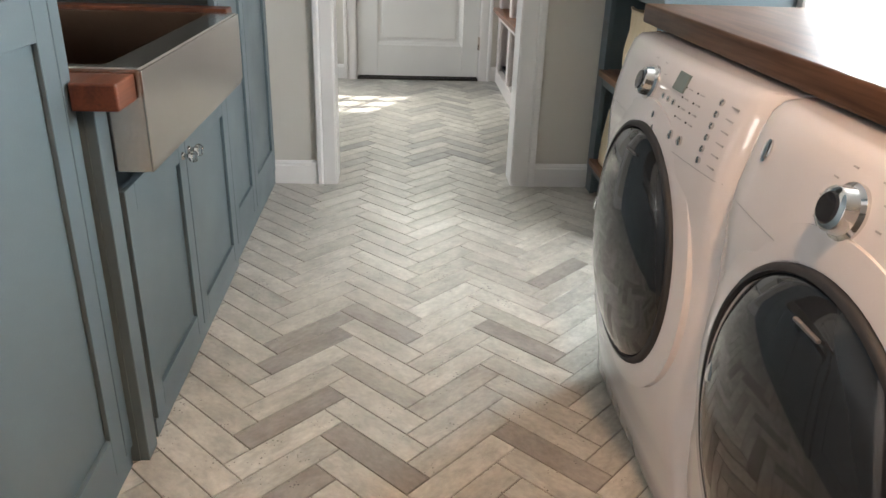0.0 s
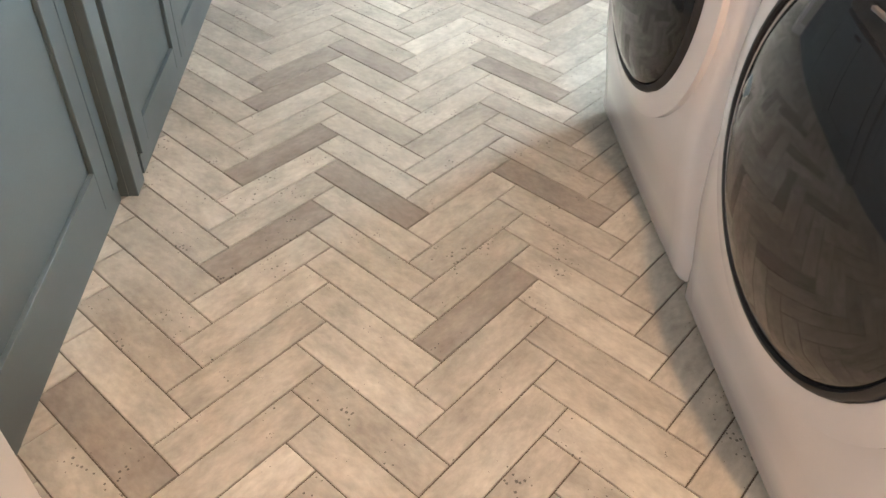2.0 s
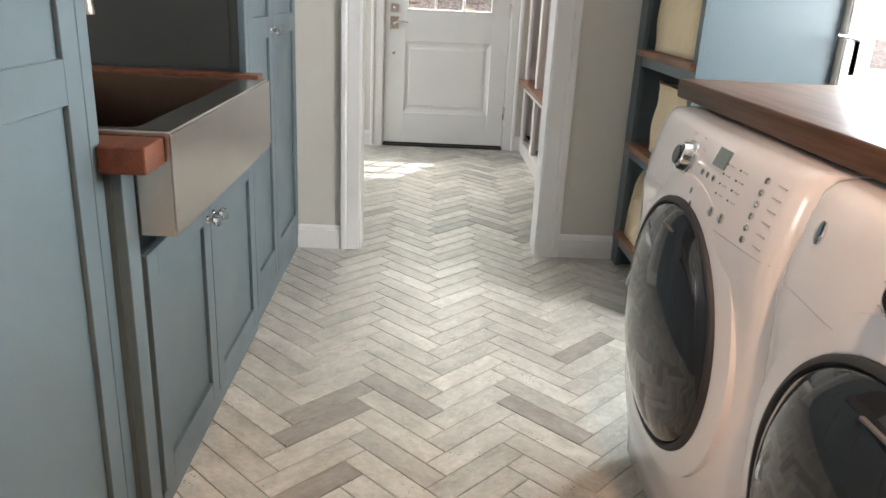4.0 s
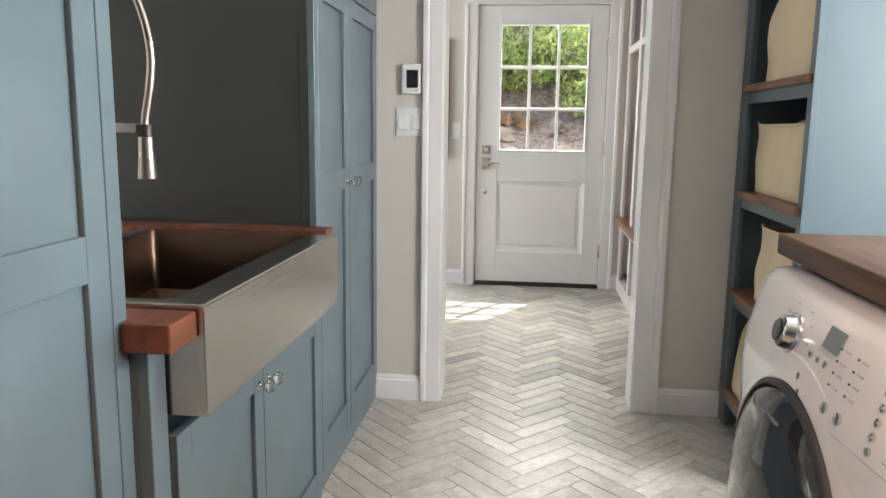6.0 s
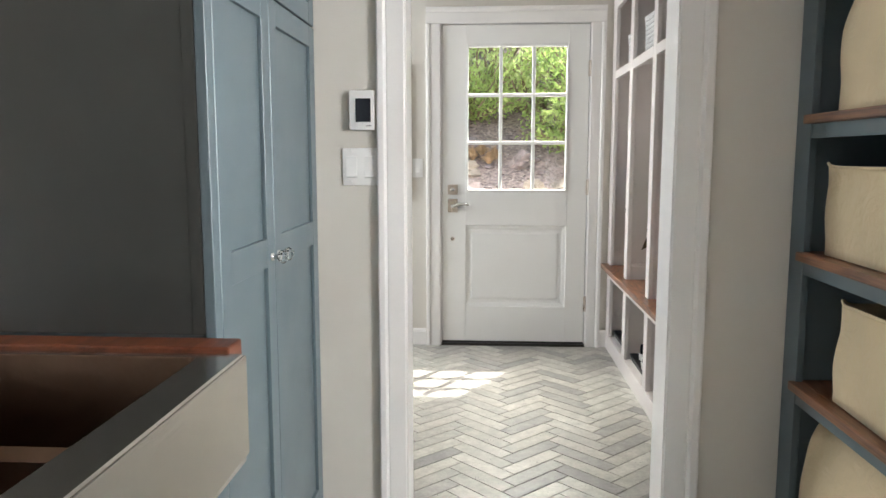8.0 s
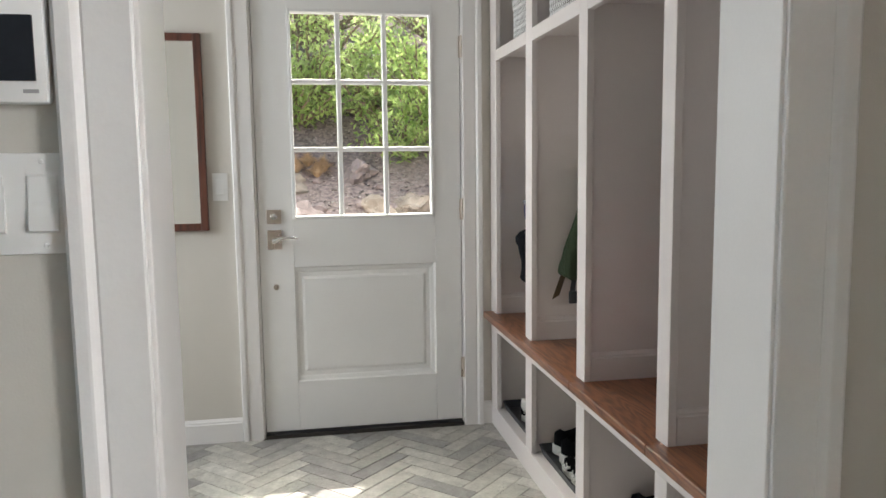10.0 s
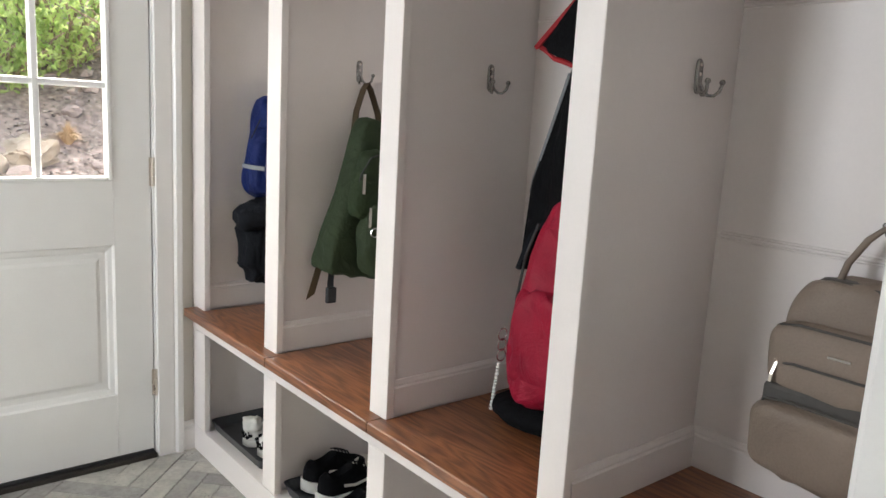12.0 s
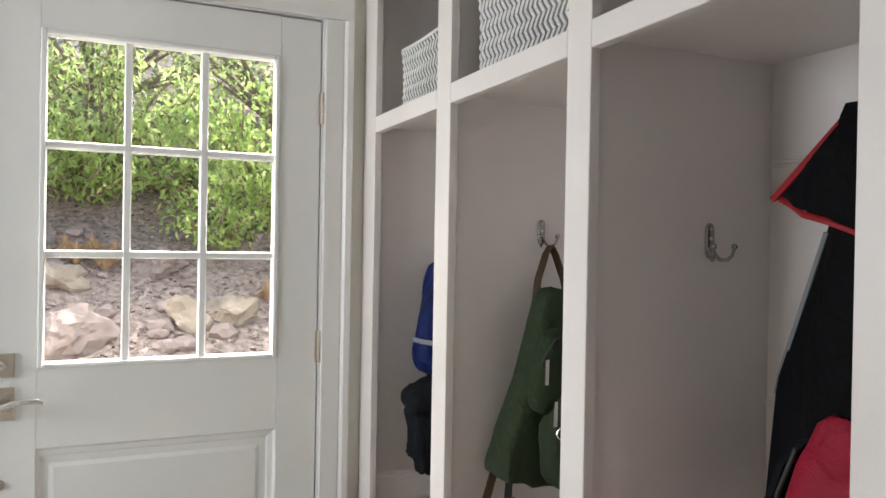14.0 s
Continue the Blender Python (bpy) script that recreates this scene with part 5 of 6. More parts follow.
def backpack_red():
    b = thing("red_backpack", (1.38, 4.49, 0.60), "bright red nylon backpack hanging in a locker", "backpack", "backpacks")
    bm = bmesh.new()
    soft(bm, pose(1.365, 4.505, 0.855, 0, 4, 4), 0.076, 0.128, 0.240, 0.5, 0.42, 72, 56, 0.022, 9, taper=0.44, seed=31)
    part("body", bm, RED, b, smooth=180)
    bm = bmesh.new()
    soft(bm, pose(1.306, 4.510, 0.775, 0, 0, 0), 0.026, 0.092, 0.115, 0.45, 0.4, 60, 44, 0.016, 12, seed=35)
    part("front_pocket", bm, RED, b, smooth=180)
    bm = bmesh.new()
    zipper(bm, [(1.335, 4.575, 1.04), (1.330, 4.605, 0.96), (1.330, 4.624, 0.85), (1.335, 4.624, 0.74), (1.340, 4.612, 0.68)], 0.004)
    part("zip", bm, SEAM, b)
    part("shoulder_strap", ribbon(bmesh.new(), [(1.42, 4.60, 1.05), (1.39, 4.63, 1.0), (1.37, 4.645, 0.92)], 0.05, 0.012, (1, 0, 0)), CHAR, b, "grey padded strap")
    part("grab_loop", tube(bmesh.new(), [(1.40, 4.47, 1.07), (1.45, 4.475, 1.20), (1.455, 4.48, 1.40), (1.455, 4.48, 1.61)], 0.006, 8), CHAR, b, smooth=60)
    bm = bmesh.new()
    for k in range(3):
        tube(bm, [(1.305 + 0.014 * math.cos(a * 0.524), 4.637, 0.765 - 0.026 * k + 0.015 * math.sin(a * 0.524)) for a in range(13)], 0.002, 6)
    part("key_rings", bm, CHROME, b)
    bm = bmesh.new()
    for k in range(14):
        soft(bm, pose(1.302 - 0.0012 * k, 4.640, 0.690 - 0.0085 * k), 0.0052, 0.0052, 0.0042, 1, 1, 8, 6)
    part("bead_strap", bm, PALE, b, "white beaded key strap", smooth=180)
    bm = bmesh.new()
    soft(bm, pose(1.350, 4.520, 0.590, 0, 0, 0), 0.10, 0.15, 0.037, 0.7, 0.7, 26, 12, 0.012, 9, seed=41)
    h = thing("felt_hat", (1.35, 4.52, 0.553), "soft black felt hat lying on the oak bench", "hat")
    part("crown", bm, BLACK, h, smooth=180)
    b.location.x -= 0.014
    b.location.y += 0.003


backpack_red()


def backpack_taupe():
    b = thing("taupe_backpack", (1.42, 3.9, 0.60), "taupe leather backpack with zip pockets on a hook", "backpack", "backpacks")
    bm = bmesh.new()
    soft(bm, pose(1.420, 3.880, 0.850, 0, 0, 0), 0.066, 0.148, 0.168, 0.4, 0.4, 56, 40, 0.009, 8, taper=0.22, seed=51)
    part("body", bm, TAUPE, b, smooth=180)
    bm = bmesh.new()
    soft(bm, pose(1.365, 3.880, 0.872, 0, 3, 0), 0.038, 0.137, 0.066, 0.4, 0.4, 50, 30, 0.007, 9, seed=53)
    part("middle_pocket", bm, TAUPE, b, smooth=180)
    bm = bmesh.new()
    soft(bm, pose(1.352, 3.880, 0.730, 0, -8, 0), 0.048, 0.146, 0.070, 0.4, 0.4, 50, 30, 0.009, 9, seed=55)
    part("lower_pocket", bm, TAUPE, b, smooth=180)
    part("pocket_lining", boxm(1.326, 3.765, 0.790, 1.384, 4.008, 0.824, bevel=0.008), TAUPE_DK, b, "dark open pocket lining")
    part("top_lining", lathe(bmesh.new(), [(0.088, 0.0), (0.080, 0.006), (0.0, 0.006)], pose(1.415, 3.885, 1.006) @ Matrix.Diagonal((0.38, 1, 1, 1)), 24), TAUPE_DK, b, "dark open top", smooth=60)
    for z, x in ((0.930, 1.338), (0.862, 1.331), (0.800, 1.312)):
        part("zip", tube(bmesh.new(), [(x + 0.030, 4.012, z - 0.03), (x + 0.010, 4.000, z - 0.004), (x - 0.006, 3.96, z + 0.006), (x - 0.010, 3.89, z + 0.006), (x - 0.006, 3.80, z + 0.004)], 0.0025, 6), TAUPE_DK, b, smooth=60)
    bm = bmesh.new()
    tube(bm, [(1.425, 3.945, 1.00), (1.435, 3.938, 1.04), (1.447, 3.915, 1.085), (1.452, 3.892, 1.108), (1.447, 3.875, 1.085), (1.435, 3.85, 1.04), (1.425, 3.845, 1.0)], 0.0062, 10)
    part("top_handle", bm, TAUPE, b, smooth=60)
    bm = bmesh.new()
    box(bm, 1.3245, 3.868, 0.8945, 1.331, 3.905, 0.8985)
    part("badge", bm, CHROME, b, "small metal badge")
    part("zip_pull", ribbon(bmesh.new(), [(1.331, 3.990, 0.862), (1.325, 3.994, 0.84), (1.324, 3.995, 0.826)], 0.005, 0.003, (0, 1, 0)), NICKEL, b, "metal zip pull")
    part("side_strap", ribbon(bmesh.new(), [(1.40, 4.022, 0.80), (1.39, 4.034, 0.75), (1.385, 4.036, 0.71), (1.38, 4.030, 0.68)], 0.032, 0.010, (1, 0.2, 0)), TAUPE, b)
    part("buckle", boxm(1.364, 4.022, 0.668, 1.396, 4.036, 0.688, bevel=0.003), CHROME, b)
    b.location.y += 0.008
    b.location.z += 0.018
    s = thing("red_scarf", (1.42, 3.74, 0.60), "red cloth hanging beside the taupe backpack", "scarf")
    rows = []
    for v in range(12):
        f = v / 11
        rows.append([(1.445 + 0.018 * math.sin(u * 1.4 + f), 3.722 + 0.012 * u * (0.4 + 0.6 * f), 1.02 - 0.40 * f) for u in range(6)])
    part("cloth", cloth(bmesh.new(), rows, 0.012), RED, s, smooth=60)


backpack_taupe()


def basket(y0, y1, x0, x1, z0, h, flare, label):
    b = thing("woven_basket", ((x0 + x1) / 2, (y0 + y1) / 2, z0), label, "basket", "woven baskets")
    cx, cy = (x0 + x1) / 2, (y0 + y1) / 2

    hx, hy, rc = (x1 - x0) / 2, (y1 - y0) / 2, 0.022
    sides = [2 * (hx - rc), rc * math.pi / 2, 2 * (hy - rc), rc * math.pi / 2] * 2
    per = sum(sides)

    def wall(u, f):
        """Point at the share u of the way round and f of the height, on a rounded oblong."""
        d = (u % 1.0) * per
        k = 0
        while k < 7 and d > sides[k]:
            d -= sides[k]
            k += 1
        q = k // 2
        ex, ey = ((hx, hy), (hy, hx))[q % 2]
        if k % 2 == 0:
            px, py = -(ex - rc) + d, -ey
        else:
            t = d / rc - math.pi / 2
            px, py = ex - rc + rc * math.cos(t), -ey + rc + rc * math.sin(t)
        for _ in range(q):
            px, py = -py, px
        g = 1 + flare * f + 0.012 * math.sin(6.3 * f + 9 * u)
        return Vector((cx + px * g, cy + py * g, z0 + 0.001 + h * f + 0.006 * f * math.sin(12.566 * u)))

    n = 96
    bm = bmesh.new()
    skin(bm, [[wall(i / n, j / 8) for i in range(n)] for j in range(9)], True, False)
    bm.faces.new(list(bm.verts)[:n])
    body = part("body", bm, REED_DK, b, smooth=40)
    so = body.modifiers.new("thickness", "SOLIDIFY")
    so.thickness, so.offset = 0.006, -1
    # slanting reeds, row upon row, leaning by turns to either side
    cols, rws = int(per / 0.0185), int(h / 0.0215)
    vs, fs = [], []
    for r in range(rws):
        lean = 1 if r % 2 else -1
        for q in range(cols):
            s0 = per * (q + 0.5) / cols
            f0, f1 = r / rws, (r + 0.97) / rws
            w, sh = 0.0052, 0.0078 * lean
            base = len(vs)
            for s, f, out in ((s0 - w - sh, f0, 0.0), (s0 + w - sh, f0, 0.0), (s0 + w + sh, f1, 0.0), (s0 - w + sh, f1, 0.0), (s0, (f0 + f1) / 2, 0.004)):
                p = wall(s / per, f)
                d = Vector((p.x - cx, p.y - cy, 0)).normalized()
                vs.append(tuple(p + d * (0.0016 + out)))
            fs += [(base, base + 1, base + 4), (base + 1, base + 2, base + 4), (base + 2, base + 3, base + 4), (base + 3, base, base + 4)]
    me = bpy.data.meshes.new("reeds")
    me.from_pydata(vs, [], fs)
    me.materials.append(REED)
    reeds = new("reeds", me)
    reeds.parent = b
    reeds.matrix_local = ORG[b].inverted()
    tagged(reeds, "slanting white reeds", "", "", "stuff")
    bm = bmesh.new()
    tube(bm, [wall(i / n, 1.0) for i in range(n + 1)], 0.0045, 8)
    part("rim", bm, REED, b, smooth=60)
    bm = bmesh.new()
    soft(bm, pose(cx + 0.02, cy - 0.03, z0 + h * 0.84), (x1 - x0) * 0.36, (y1 - y0) * 0.36, 0.035, 0.7, 0.8, 20, 10, 0.012, 14, seed=y0 * 9)
    part("contents", bm, CHAR, b, "dark cloth inside", smooth=180)
    return b


basket(5.545, 5.835, 1.125, 1.44, 1.735, 0.195, 0.05, "grey and white woven basket on the upper shelf")
basket(4.900, 5.305, 1.115, 1.44, 1.735, 0.205, 0.06, "large grey and white woven basket on the upper shelf")
basket(4.290, 4.600, 1.115, 1.44, 1.735, 0.225, 0.16, "flared grey and white woven basket on the upper shelf")


def boot_tray(y0, y1):
    t = thing("boot_tray", (1.27, (y0 + y1) / 2, 0.095), "shallow black plastic boot tray in a cubby", "tray", "boot trays")
    bm = bmesh.new()
    x0, x1 = 1.085, 1.46

    def rr(i, z, r=0.02):
        pts = []
        for cx, cy, a0 in ((x1 - i - r, y1 - i - r, 0), (x0 + i + r, y1 - i - r, 90), (x0 + i + r, y0 + i + r, 180), (x1 - i - r, y0 + i + r, 270)):
            for k in range(4):
                a = radians(a0 + 30 * k)
                pts.append((cx + r * math.cos(a), cy + r * math.sin(a), z))
        return pts
    rows = skin(bm, [rr(0.012, 0.0955), rr(0.002, 0.128), rr(0.0, 0.131), rr(0.006, 0.131), rr(0.009, 0.126), rr(0.018, 0.100)], True, True)
    part("tray", bm, PLASTIC, t, smooth=35)


boot_tray(5.50, 5.912)
boot_tray(4.935, 5.352)


def shoe(m, upper, sole_mat, label, style="runner", group="shoes", check=None):
    """One shoe, its heel at the local origin, toe along local +x, z up."""
    s = new("shoe")
    s.matrix_world = m
    ORG[s] = m
    tagged(s, label, "shoe", group)
    L = 0.265

    def outline(f):
        """half width and centre offset along the length."""
        w = 0.033 + 0.012 * math.sin(math.pi * min(1, f * 1.05)) + 0.006 * math.sin(math.pi * max(0, (f - 0.45) / 0.55))
        if f < 0.08:
            w *= math.sqrt(max(0.05, f / 0.08)) * 0.9 + 0.1
        if f > 0.82:
            w *= math.sqrt(max(0.02, 1 - ((f - 0.82) / 0.185) ** 2))
        return w
    fs = [0.0, 0.02, 0.05, 0.1, 0.2, 0.32, 0.45, 0.58, 0.7, 0.8, 0.88, 0.94, 0.98, 1.0]
    chunky = style == "runner"
    hs = 0.032 if chunky else 0.024
    bm = bmesh.new()
    rings = []
    for f in fs:
        w = outline(f) + 0.003
        rise = 0.014 * max(0, (f - 0.75) / 0.25) ** 2 + (0.006 if chunky else 0.0) * max(0, (0.08 - f) / 0.08)
        top = hs * (1.15 - 0.3 * f if chunky else 1.0) + rise
        x = f * L
        rings.append([(x, -w, rise), (x, w, rise), (x, w * 1.03, rise + 0.5 * (top - rise)), (x, w, top), (x, -w, top), (x, -w * 1.03, rise + 0.5 * (top - rise))])
    skin(bm, rings)
    part("sole", bm, sole_mat, s, "pale rubber sole", smooth=40, local=True)
    heights = ((0.0, 0.075), (0.1, 0.082), (0.2, 0.070), (0.32, 0.072), (0.45, 0.082), (0.58, 0.066), (0.7, 0.048), (0.8, 0.038), (0.9, 0.030), (1.0, 0.012)) if chunky else ((0.0, 0.058), (0.1, 0.060), (0.2, 0.046), (0.32, 0.050), (0.45, 0.062), (0.58, 0.052), (0.7, 0.040), (0.8, 0.033), (0.9, 0.027), (1.0, 0.010))
    hx, hz = [h[0] for h in heights], [h[1] for h in heights]
    bm = bmesh.new()
    rings = []
    for f in fs:
        w = outline(f) * 0.97
        top = hs * 0.9 + float(np.interp(f, hx, hz)) - 0.01
        x = 0.004 + f * (L - 0.008)
        open_in = 0.10 < f < 0.40
        ring = []
        for a in range(0, 181, 15):
            ca, sa = math.cos(radians(a)), math.sin(radians(a))
            z = hs * 0.8 + (top - hs * 0.8) * sa ** 0.65
            if open_in and 60 < a < 120:
                z -= 0.028 * math.sin(math.pi * (f - 0.10) / 0.30)
            ring.append((x, w * ca * (1 - 0.25 * sa), z))
        rings.append(ring)
    skin(bm, rings)
    up = part("upper", bm, upper, s, smooth=60, local=True)
    if chunky:
        bm = bmesh.new()
        for k in range(5):
            f = 0.44 + 0.055 * k
            z = hs * 0.9 + float(np.interp(f, hx, hz)) - 0.004
            tube(bm, [(f * L, -0.020, z - 0.008), (f * L + 0.006, 0, z + 0.002), (f * L + 0.010, 0.020, z - 0.008)], 0.0024, 6)
        part("laces", bm, BLACK, s, smooth=60, local=True)
        bm = bmesh.new()
        for sy in (-1, 1):
            ribbon(bm, [(0.07, sy * 0.0375, 0.058), (0.11, sy * 0.0425, 0.050), (0.15, sy * 0.0445, 0.054), (0.19, sy * 0.044, 0.066)], 0.008, 0.004, (0.2, 0, 1))
        part("side_flash", bm, SOLE, s, "white side flash", local=True)
    else:
        # rows of check squares round the heel and sides
        bm = bmesh.new()
        for sy in (-1, 1):
            for k in range(8):
                f = 0.03 + 0.055 * k
                w = outline(f) + 0.0015
                for r in range(2):
                    if (k + r) % 2:
                        z = 0.026 + 0.009 * r
                        wi = w * (0.985 - 0.03 * r)
                        box(bm, f * L - 0.006, sy * (wi - 0.004), z, f * L + 0.007, sy * (wi + 0.0012 - 0.0016 * r), z + 0.009)
        for k in range(5):
            for r in range(3):
                if (k + r) % 2:
                    box(bm, -0.0015 + 0.003 * r, -0.024 + 0.0096 * k, 0.028 + 0.009 * r, 0.006, -0.024 + 0.0096 * (k + 1), 0.037 + 0.009 * r)
        part("check_pattern", bm, check or (CHECK if upper is BLACK else BLACK), s, "checkerboard squares", local=True)
    return s


zt = 0.1005
shoe(pose(1.135, 5.300, zt, 0, 0, 12), BLACK, SOLE, "black running shoe with a white sole in a tray")
shoe(pose(1.130, 5.205, zt, 0, 0, 8), BLACK, SOLE, "black running shoe with a white flash in a tray")
shoe(pose(1.105, 5.100, zt, 0, 0, 6), BLACK, SOLE, "black slip-on with a checkerboard heel in a tray", "slip")
shoe(pose(1.105, 5.005, zt, 0, 0, 6), BLACK, SOLE, "black slip-on with a checkerboard heel in a tray", "slip")
shoe(pose(1.125, 5.700, zt, 0, 0, 10), CHECK, SOLE, "white checkerboard slip-on in a tray", "slip")
shoe(pose(1.130, 5.600, zt, 0, 0, 4), CHECK, SOLE, "white checkerboard slip-on in a tray", "slip")
shoe(pose(1.200, 4.738, 0.0945, 0, 0, -2) @ Matrix.Diagonal((1.05, 1.05, 1.3, 1)), BLACK, SOLE, "black slip-on with faded grey checks on the cubby floor", "slip", check=BADGE)
shoe(pose(1.240, 4.632, 0.0945, 0, 0, -4) @ Matrix.Diagonal((1.05, 1.05, 1.3, 1)), BLACK, SOLE, "black slip-on with faded grey checks on the cubby floor", "slip", check=BADGE)
ball = thing("crumpled_sock", (1.155, 5.69, 0.145), "crumpled white sock lying on a shoe", "sock")
part("cloth", soft(bmesh.new(), pose(1.155, 5.700, 0.172), 0.034, 0.030, 0.026, 0.8, 0.8, 20, 12, 0.014, 28, seed=61), CHECK, ball, smooth=180)

# ---- outdoors ----


def hill(x, y):
    base = np.interp(y, [6.1, 7.3, 7.9, 9.0, 10.5, 14, 22, 60, 400], [-0.06, -0.05, 0.22, 0.95, 2.0, 4.4, 8.5, 20, 40])
    return float(base) + (0.10 * noise.noise(Vector((x * 0.9, y * 0.9, 0))) + 0.035 * noise.noise(Vector((x * 4, y * 4, 3)))) * min(1, max(0, (y - 7.2)))


def ground():
    ys = list(np.arange(6.16, 12, 0.16)) + list(np.linspace(12, 30, 14)) + [45, 80, 150, 400]
    xs = [-300, -100, -40, -20] + list(np.linspace(-12, -4.2, 10)) + list(np.arange(-4, 6, 0.2)) + list(np.linspace(6.4, 14, 8)) + [25, 50, 120, 300]
    vs = [(x, y, hill(x, y)) for y in ys for x in xs]
    n = len(xs)
    fs = [(j * n + i, j * n + i + 1, (j + 1) * n + i + 1, (j + 1) * n + i) for j in range(len(ys) - 1) for i in range(n - 1)]
    me = bpy.data.meshes.new("ground")
    me.from_pydata(vs, [], fs)
    me.materials.append(MULCH)
    me.shade_smooth()
    tagged(new("ground", me), "steep bank covered in brown bark mulch", "ground", "", "structure")


ground()
structure("pavement", boxm(-3.0, 6.17, -0.2, 4.0, 7.25, -0.02, bevel=0.01), PAVE, "pale concrete path outside the front door", "pavement")


def mulch_chips():
    """Loose bark chips and small stones that cover the bank."""
    rnd = random.Random(9)
    vs, fs = [], []
    for _ in range(15000):
        x, y = rnd.uniform(-1.8, 3.6), 7.35 + 3.0 * rnd.random() ** 1.3
        m = pose(x, y, hill(x, y) + 0.006, rnd.uniform(-25, 25) + 30, rnd.uniform(-25, 25), rnd.uniform(0, 360))
        a, b, c = rnd.uniform(0.006, 0.024), rnd.uniform(0.004, 0.011), rnd.uniform(0.003, 0.010)
        base = len(vs)
        vs += [tuple(m @ Vector(p)) for p in ((-a, -b * 0.7, 0), (a, -b, 0), (a * 0.8, b, 0), (-a, b * 0.6, 0), (0, 0, c))]
        fs += [(base, base + 1, base + 4), (base + 1, base + 2, base + 4), (base + 2, base + 3, base + 4), (base + 3, base, base + 4)]
    me = bpy.data.meshes.new("mulch_chips")
    me.from_pydata(vs, [], fs)
    me.materials.append(CHIPS)
    tagged(new("mulch_chips", me), "loose brown and grey bark chips on the bank", "mulch", "", "stuff")


CHIPS = bpy.data.materials.new("bark_chips")
CHIPS.use_nodes = True
_n = CHIPS.node_tree
_r = _n.nodes.new("ShaderNodeValToRGB")
_r.color_ramp.elements[0].color, _r.color_ramp.elements[1].color = (0.07, 0.05, 0.04, 1), (0.56, 0.47, 0.43, 1)
_n.links.new(_n.nodes.new("ShaderNodeNewGeometry").outputs["Random Per Island"], _r.inputs["Fac"])
_n.links.new(_r.outputs["Color"], _n.nodes["Principled BSDF"].inputs["Base Color"])
_n.nodes["Principled BSDF"].inputs["Roughness"].default_value = 0.9
mulch_chips()


def boulder(x, y, sx, sy, sz, seed, material, label):
    z = hill(x, y) + sz * 0.25
    bm = bmesh.new()
    bmesh.ops.create_icosphere(bm, subdivisions=4, radius=1.0)
    o = Vector((seed * 3.3, seed * 1.1, seed * 2.7))
    for v in bm.verts:
        p = v.co.copy()
        # facets: pull the ball towards a few flat cuts
        for k in range(9):
            d = Vector((math.sin(seed * 7 + k * 2.4), math.cos(seed * 5 + k * 1.7), math.sin(seed * 3 + k * 3.1) * 0.8)).normalized()
            over = p.dot(d) - (0.52 + 0.2 * math.sin(seed + k))
            if over > 0:
                p -= d * over * 0.95
        p += 0.22 * noise.noise(p * 1.8 + o) * v.co + 0.10 * noise.noise(p * 4.5 + o) * v.co + 0.05 * noise.noise(p * 11 + o) * v.co
        v.co = Vector((x + p.x * sx, y + p.y * sy, z + p.z * sz))
    t = tagged(part("boulder", bm, material, smooth=22), label, "boulder", "boulders")
    return t


boulder(0.10, 8.62, 0.30, 0.24, 0.22, 1.3, STONE, "angular pinkish boulder half sunk in the bank")
boulder(0.02, 9.18, 0.30, 0.22, 0.15, 2.9, STONE2, "pale tan boulder half sunk in the bank")
boulder(0.78, 8.75, 0.20, 0.18, 0.15, 4.1, STONE2, "small tan boulder half sunk in the bank")
boulder(1.12, 8.80, 0.24, 0.20, 0.20, 5.6, STONE2, "tan boulder beside the shrubs")
boulder(0.66, 9.32, 0.24, 0.20, 0.14, 6.2, STONE, "grey-pink boulder on the bank")
boulder(1.95, 8.7, 0.32, 0.28, 0.24, 7.7, STONE, "pinkish boulder on the bank")
boulder(-0.75, 8.7, 0.36, 0.30, 0.24, 8.4, STONE2, "tan boulder on the bank")
boulder(-0.30, 8.30, 0.22, 0.20, 0.16, 9.1, STONE, "small pinkish boulder on the bank")
boulder(1.50, 8.25, 0.22, 0.20, 0.16, 9.8, STONE2, "small tan boulder on the bank")


def grass_tuft(x, y, n, h, seed):
    rnd = random.Random(seed)
    bm = bmesh.new()
    z = hill(x, y)
    for _ in range(n):
        a, l = rnd.uniform(0, 6.28), h * rnd.uniform(0.6, 1.1)
        d = Vector((math.cos(a), math.sin(a), 0))
        lean = rnd.uniform(0.0, 1.0) ** 0.6
        pts = [Vector((x, y, z - 0.01)) + d * 0.015, Vector((x, y, z + l * (0.62 - 0.25 * lean))) + d * l * 0.45 * lean, Vector((x, y, z + l * (1.0 - 0.85 * lean))) + d * l * 0.95 * lean]
        side = Vector((-d.y, d.x, 0)) * 0.003
        vs = [bm.verts.new(p + s) for p, k in zip(pts, (1, 0.8, 0.2)) for s in (-side * k, side * k)]
        bm.faces.new((vs[0], vs[1], vs[3], vs[2]))
        bm.faces.new((vs[2], vs[3], vs[5], vs[4]))
    tagged(part("grass_tuft", bm, GRASS), "tuft of dry orange ornamental grass on the bank", "grass", "grass tufts")


for i, (x, y) in enumerate(((0.05, 9.42), (0.22, 9.46), (0.36, 9.42), (-0.12, 9.40), (0.12, 9.36), (0.30, 9.34), (-0.35, 9.2), (1.35, 9.0))):
    grass_tuft(x, y, 420, 0.17, 70 + i)


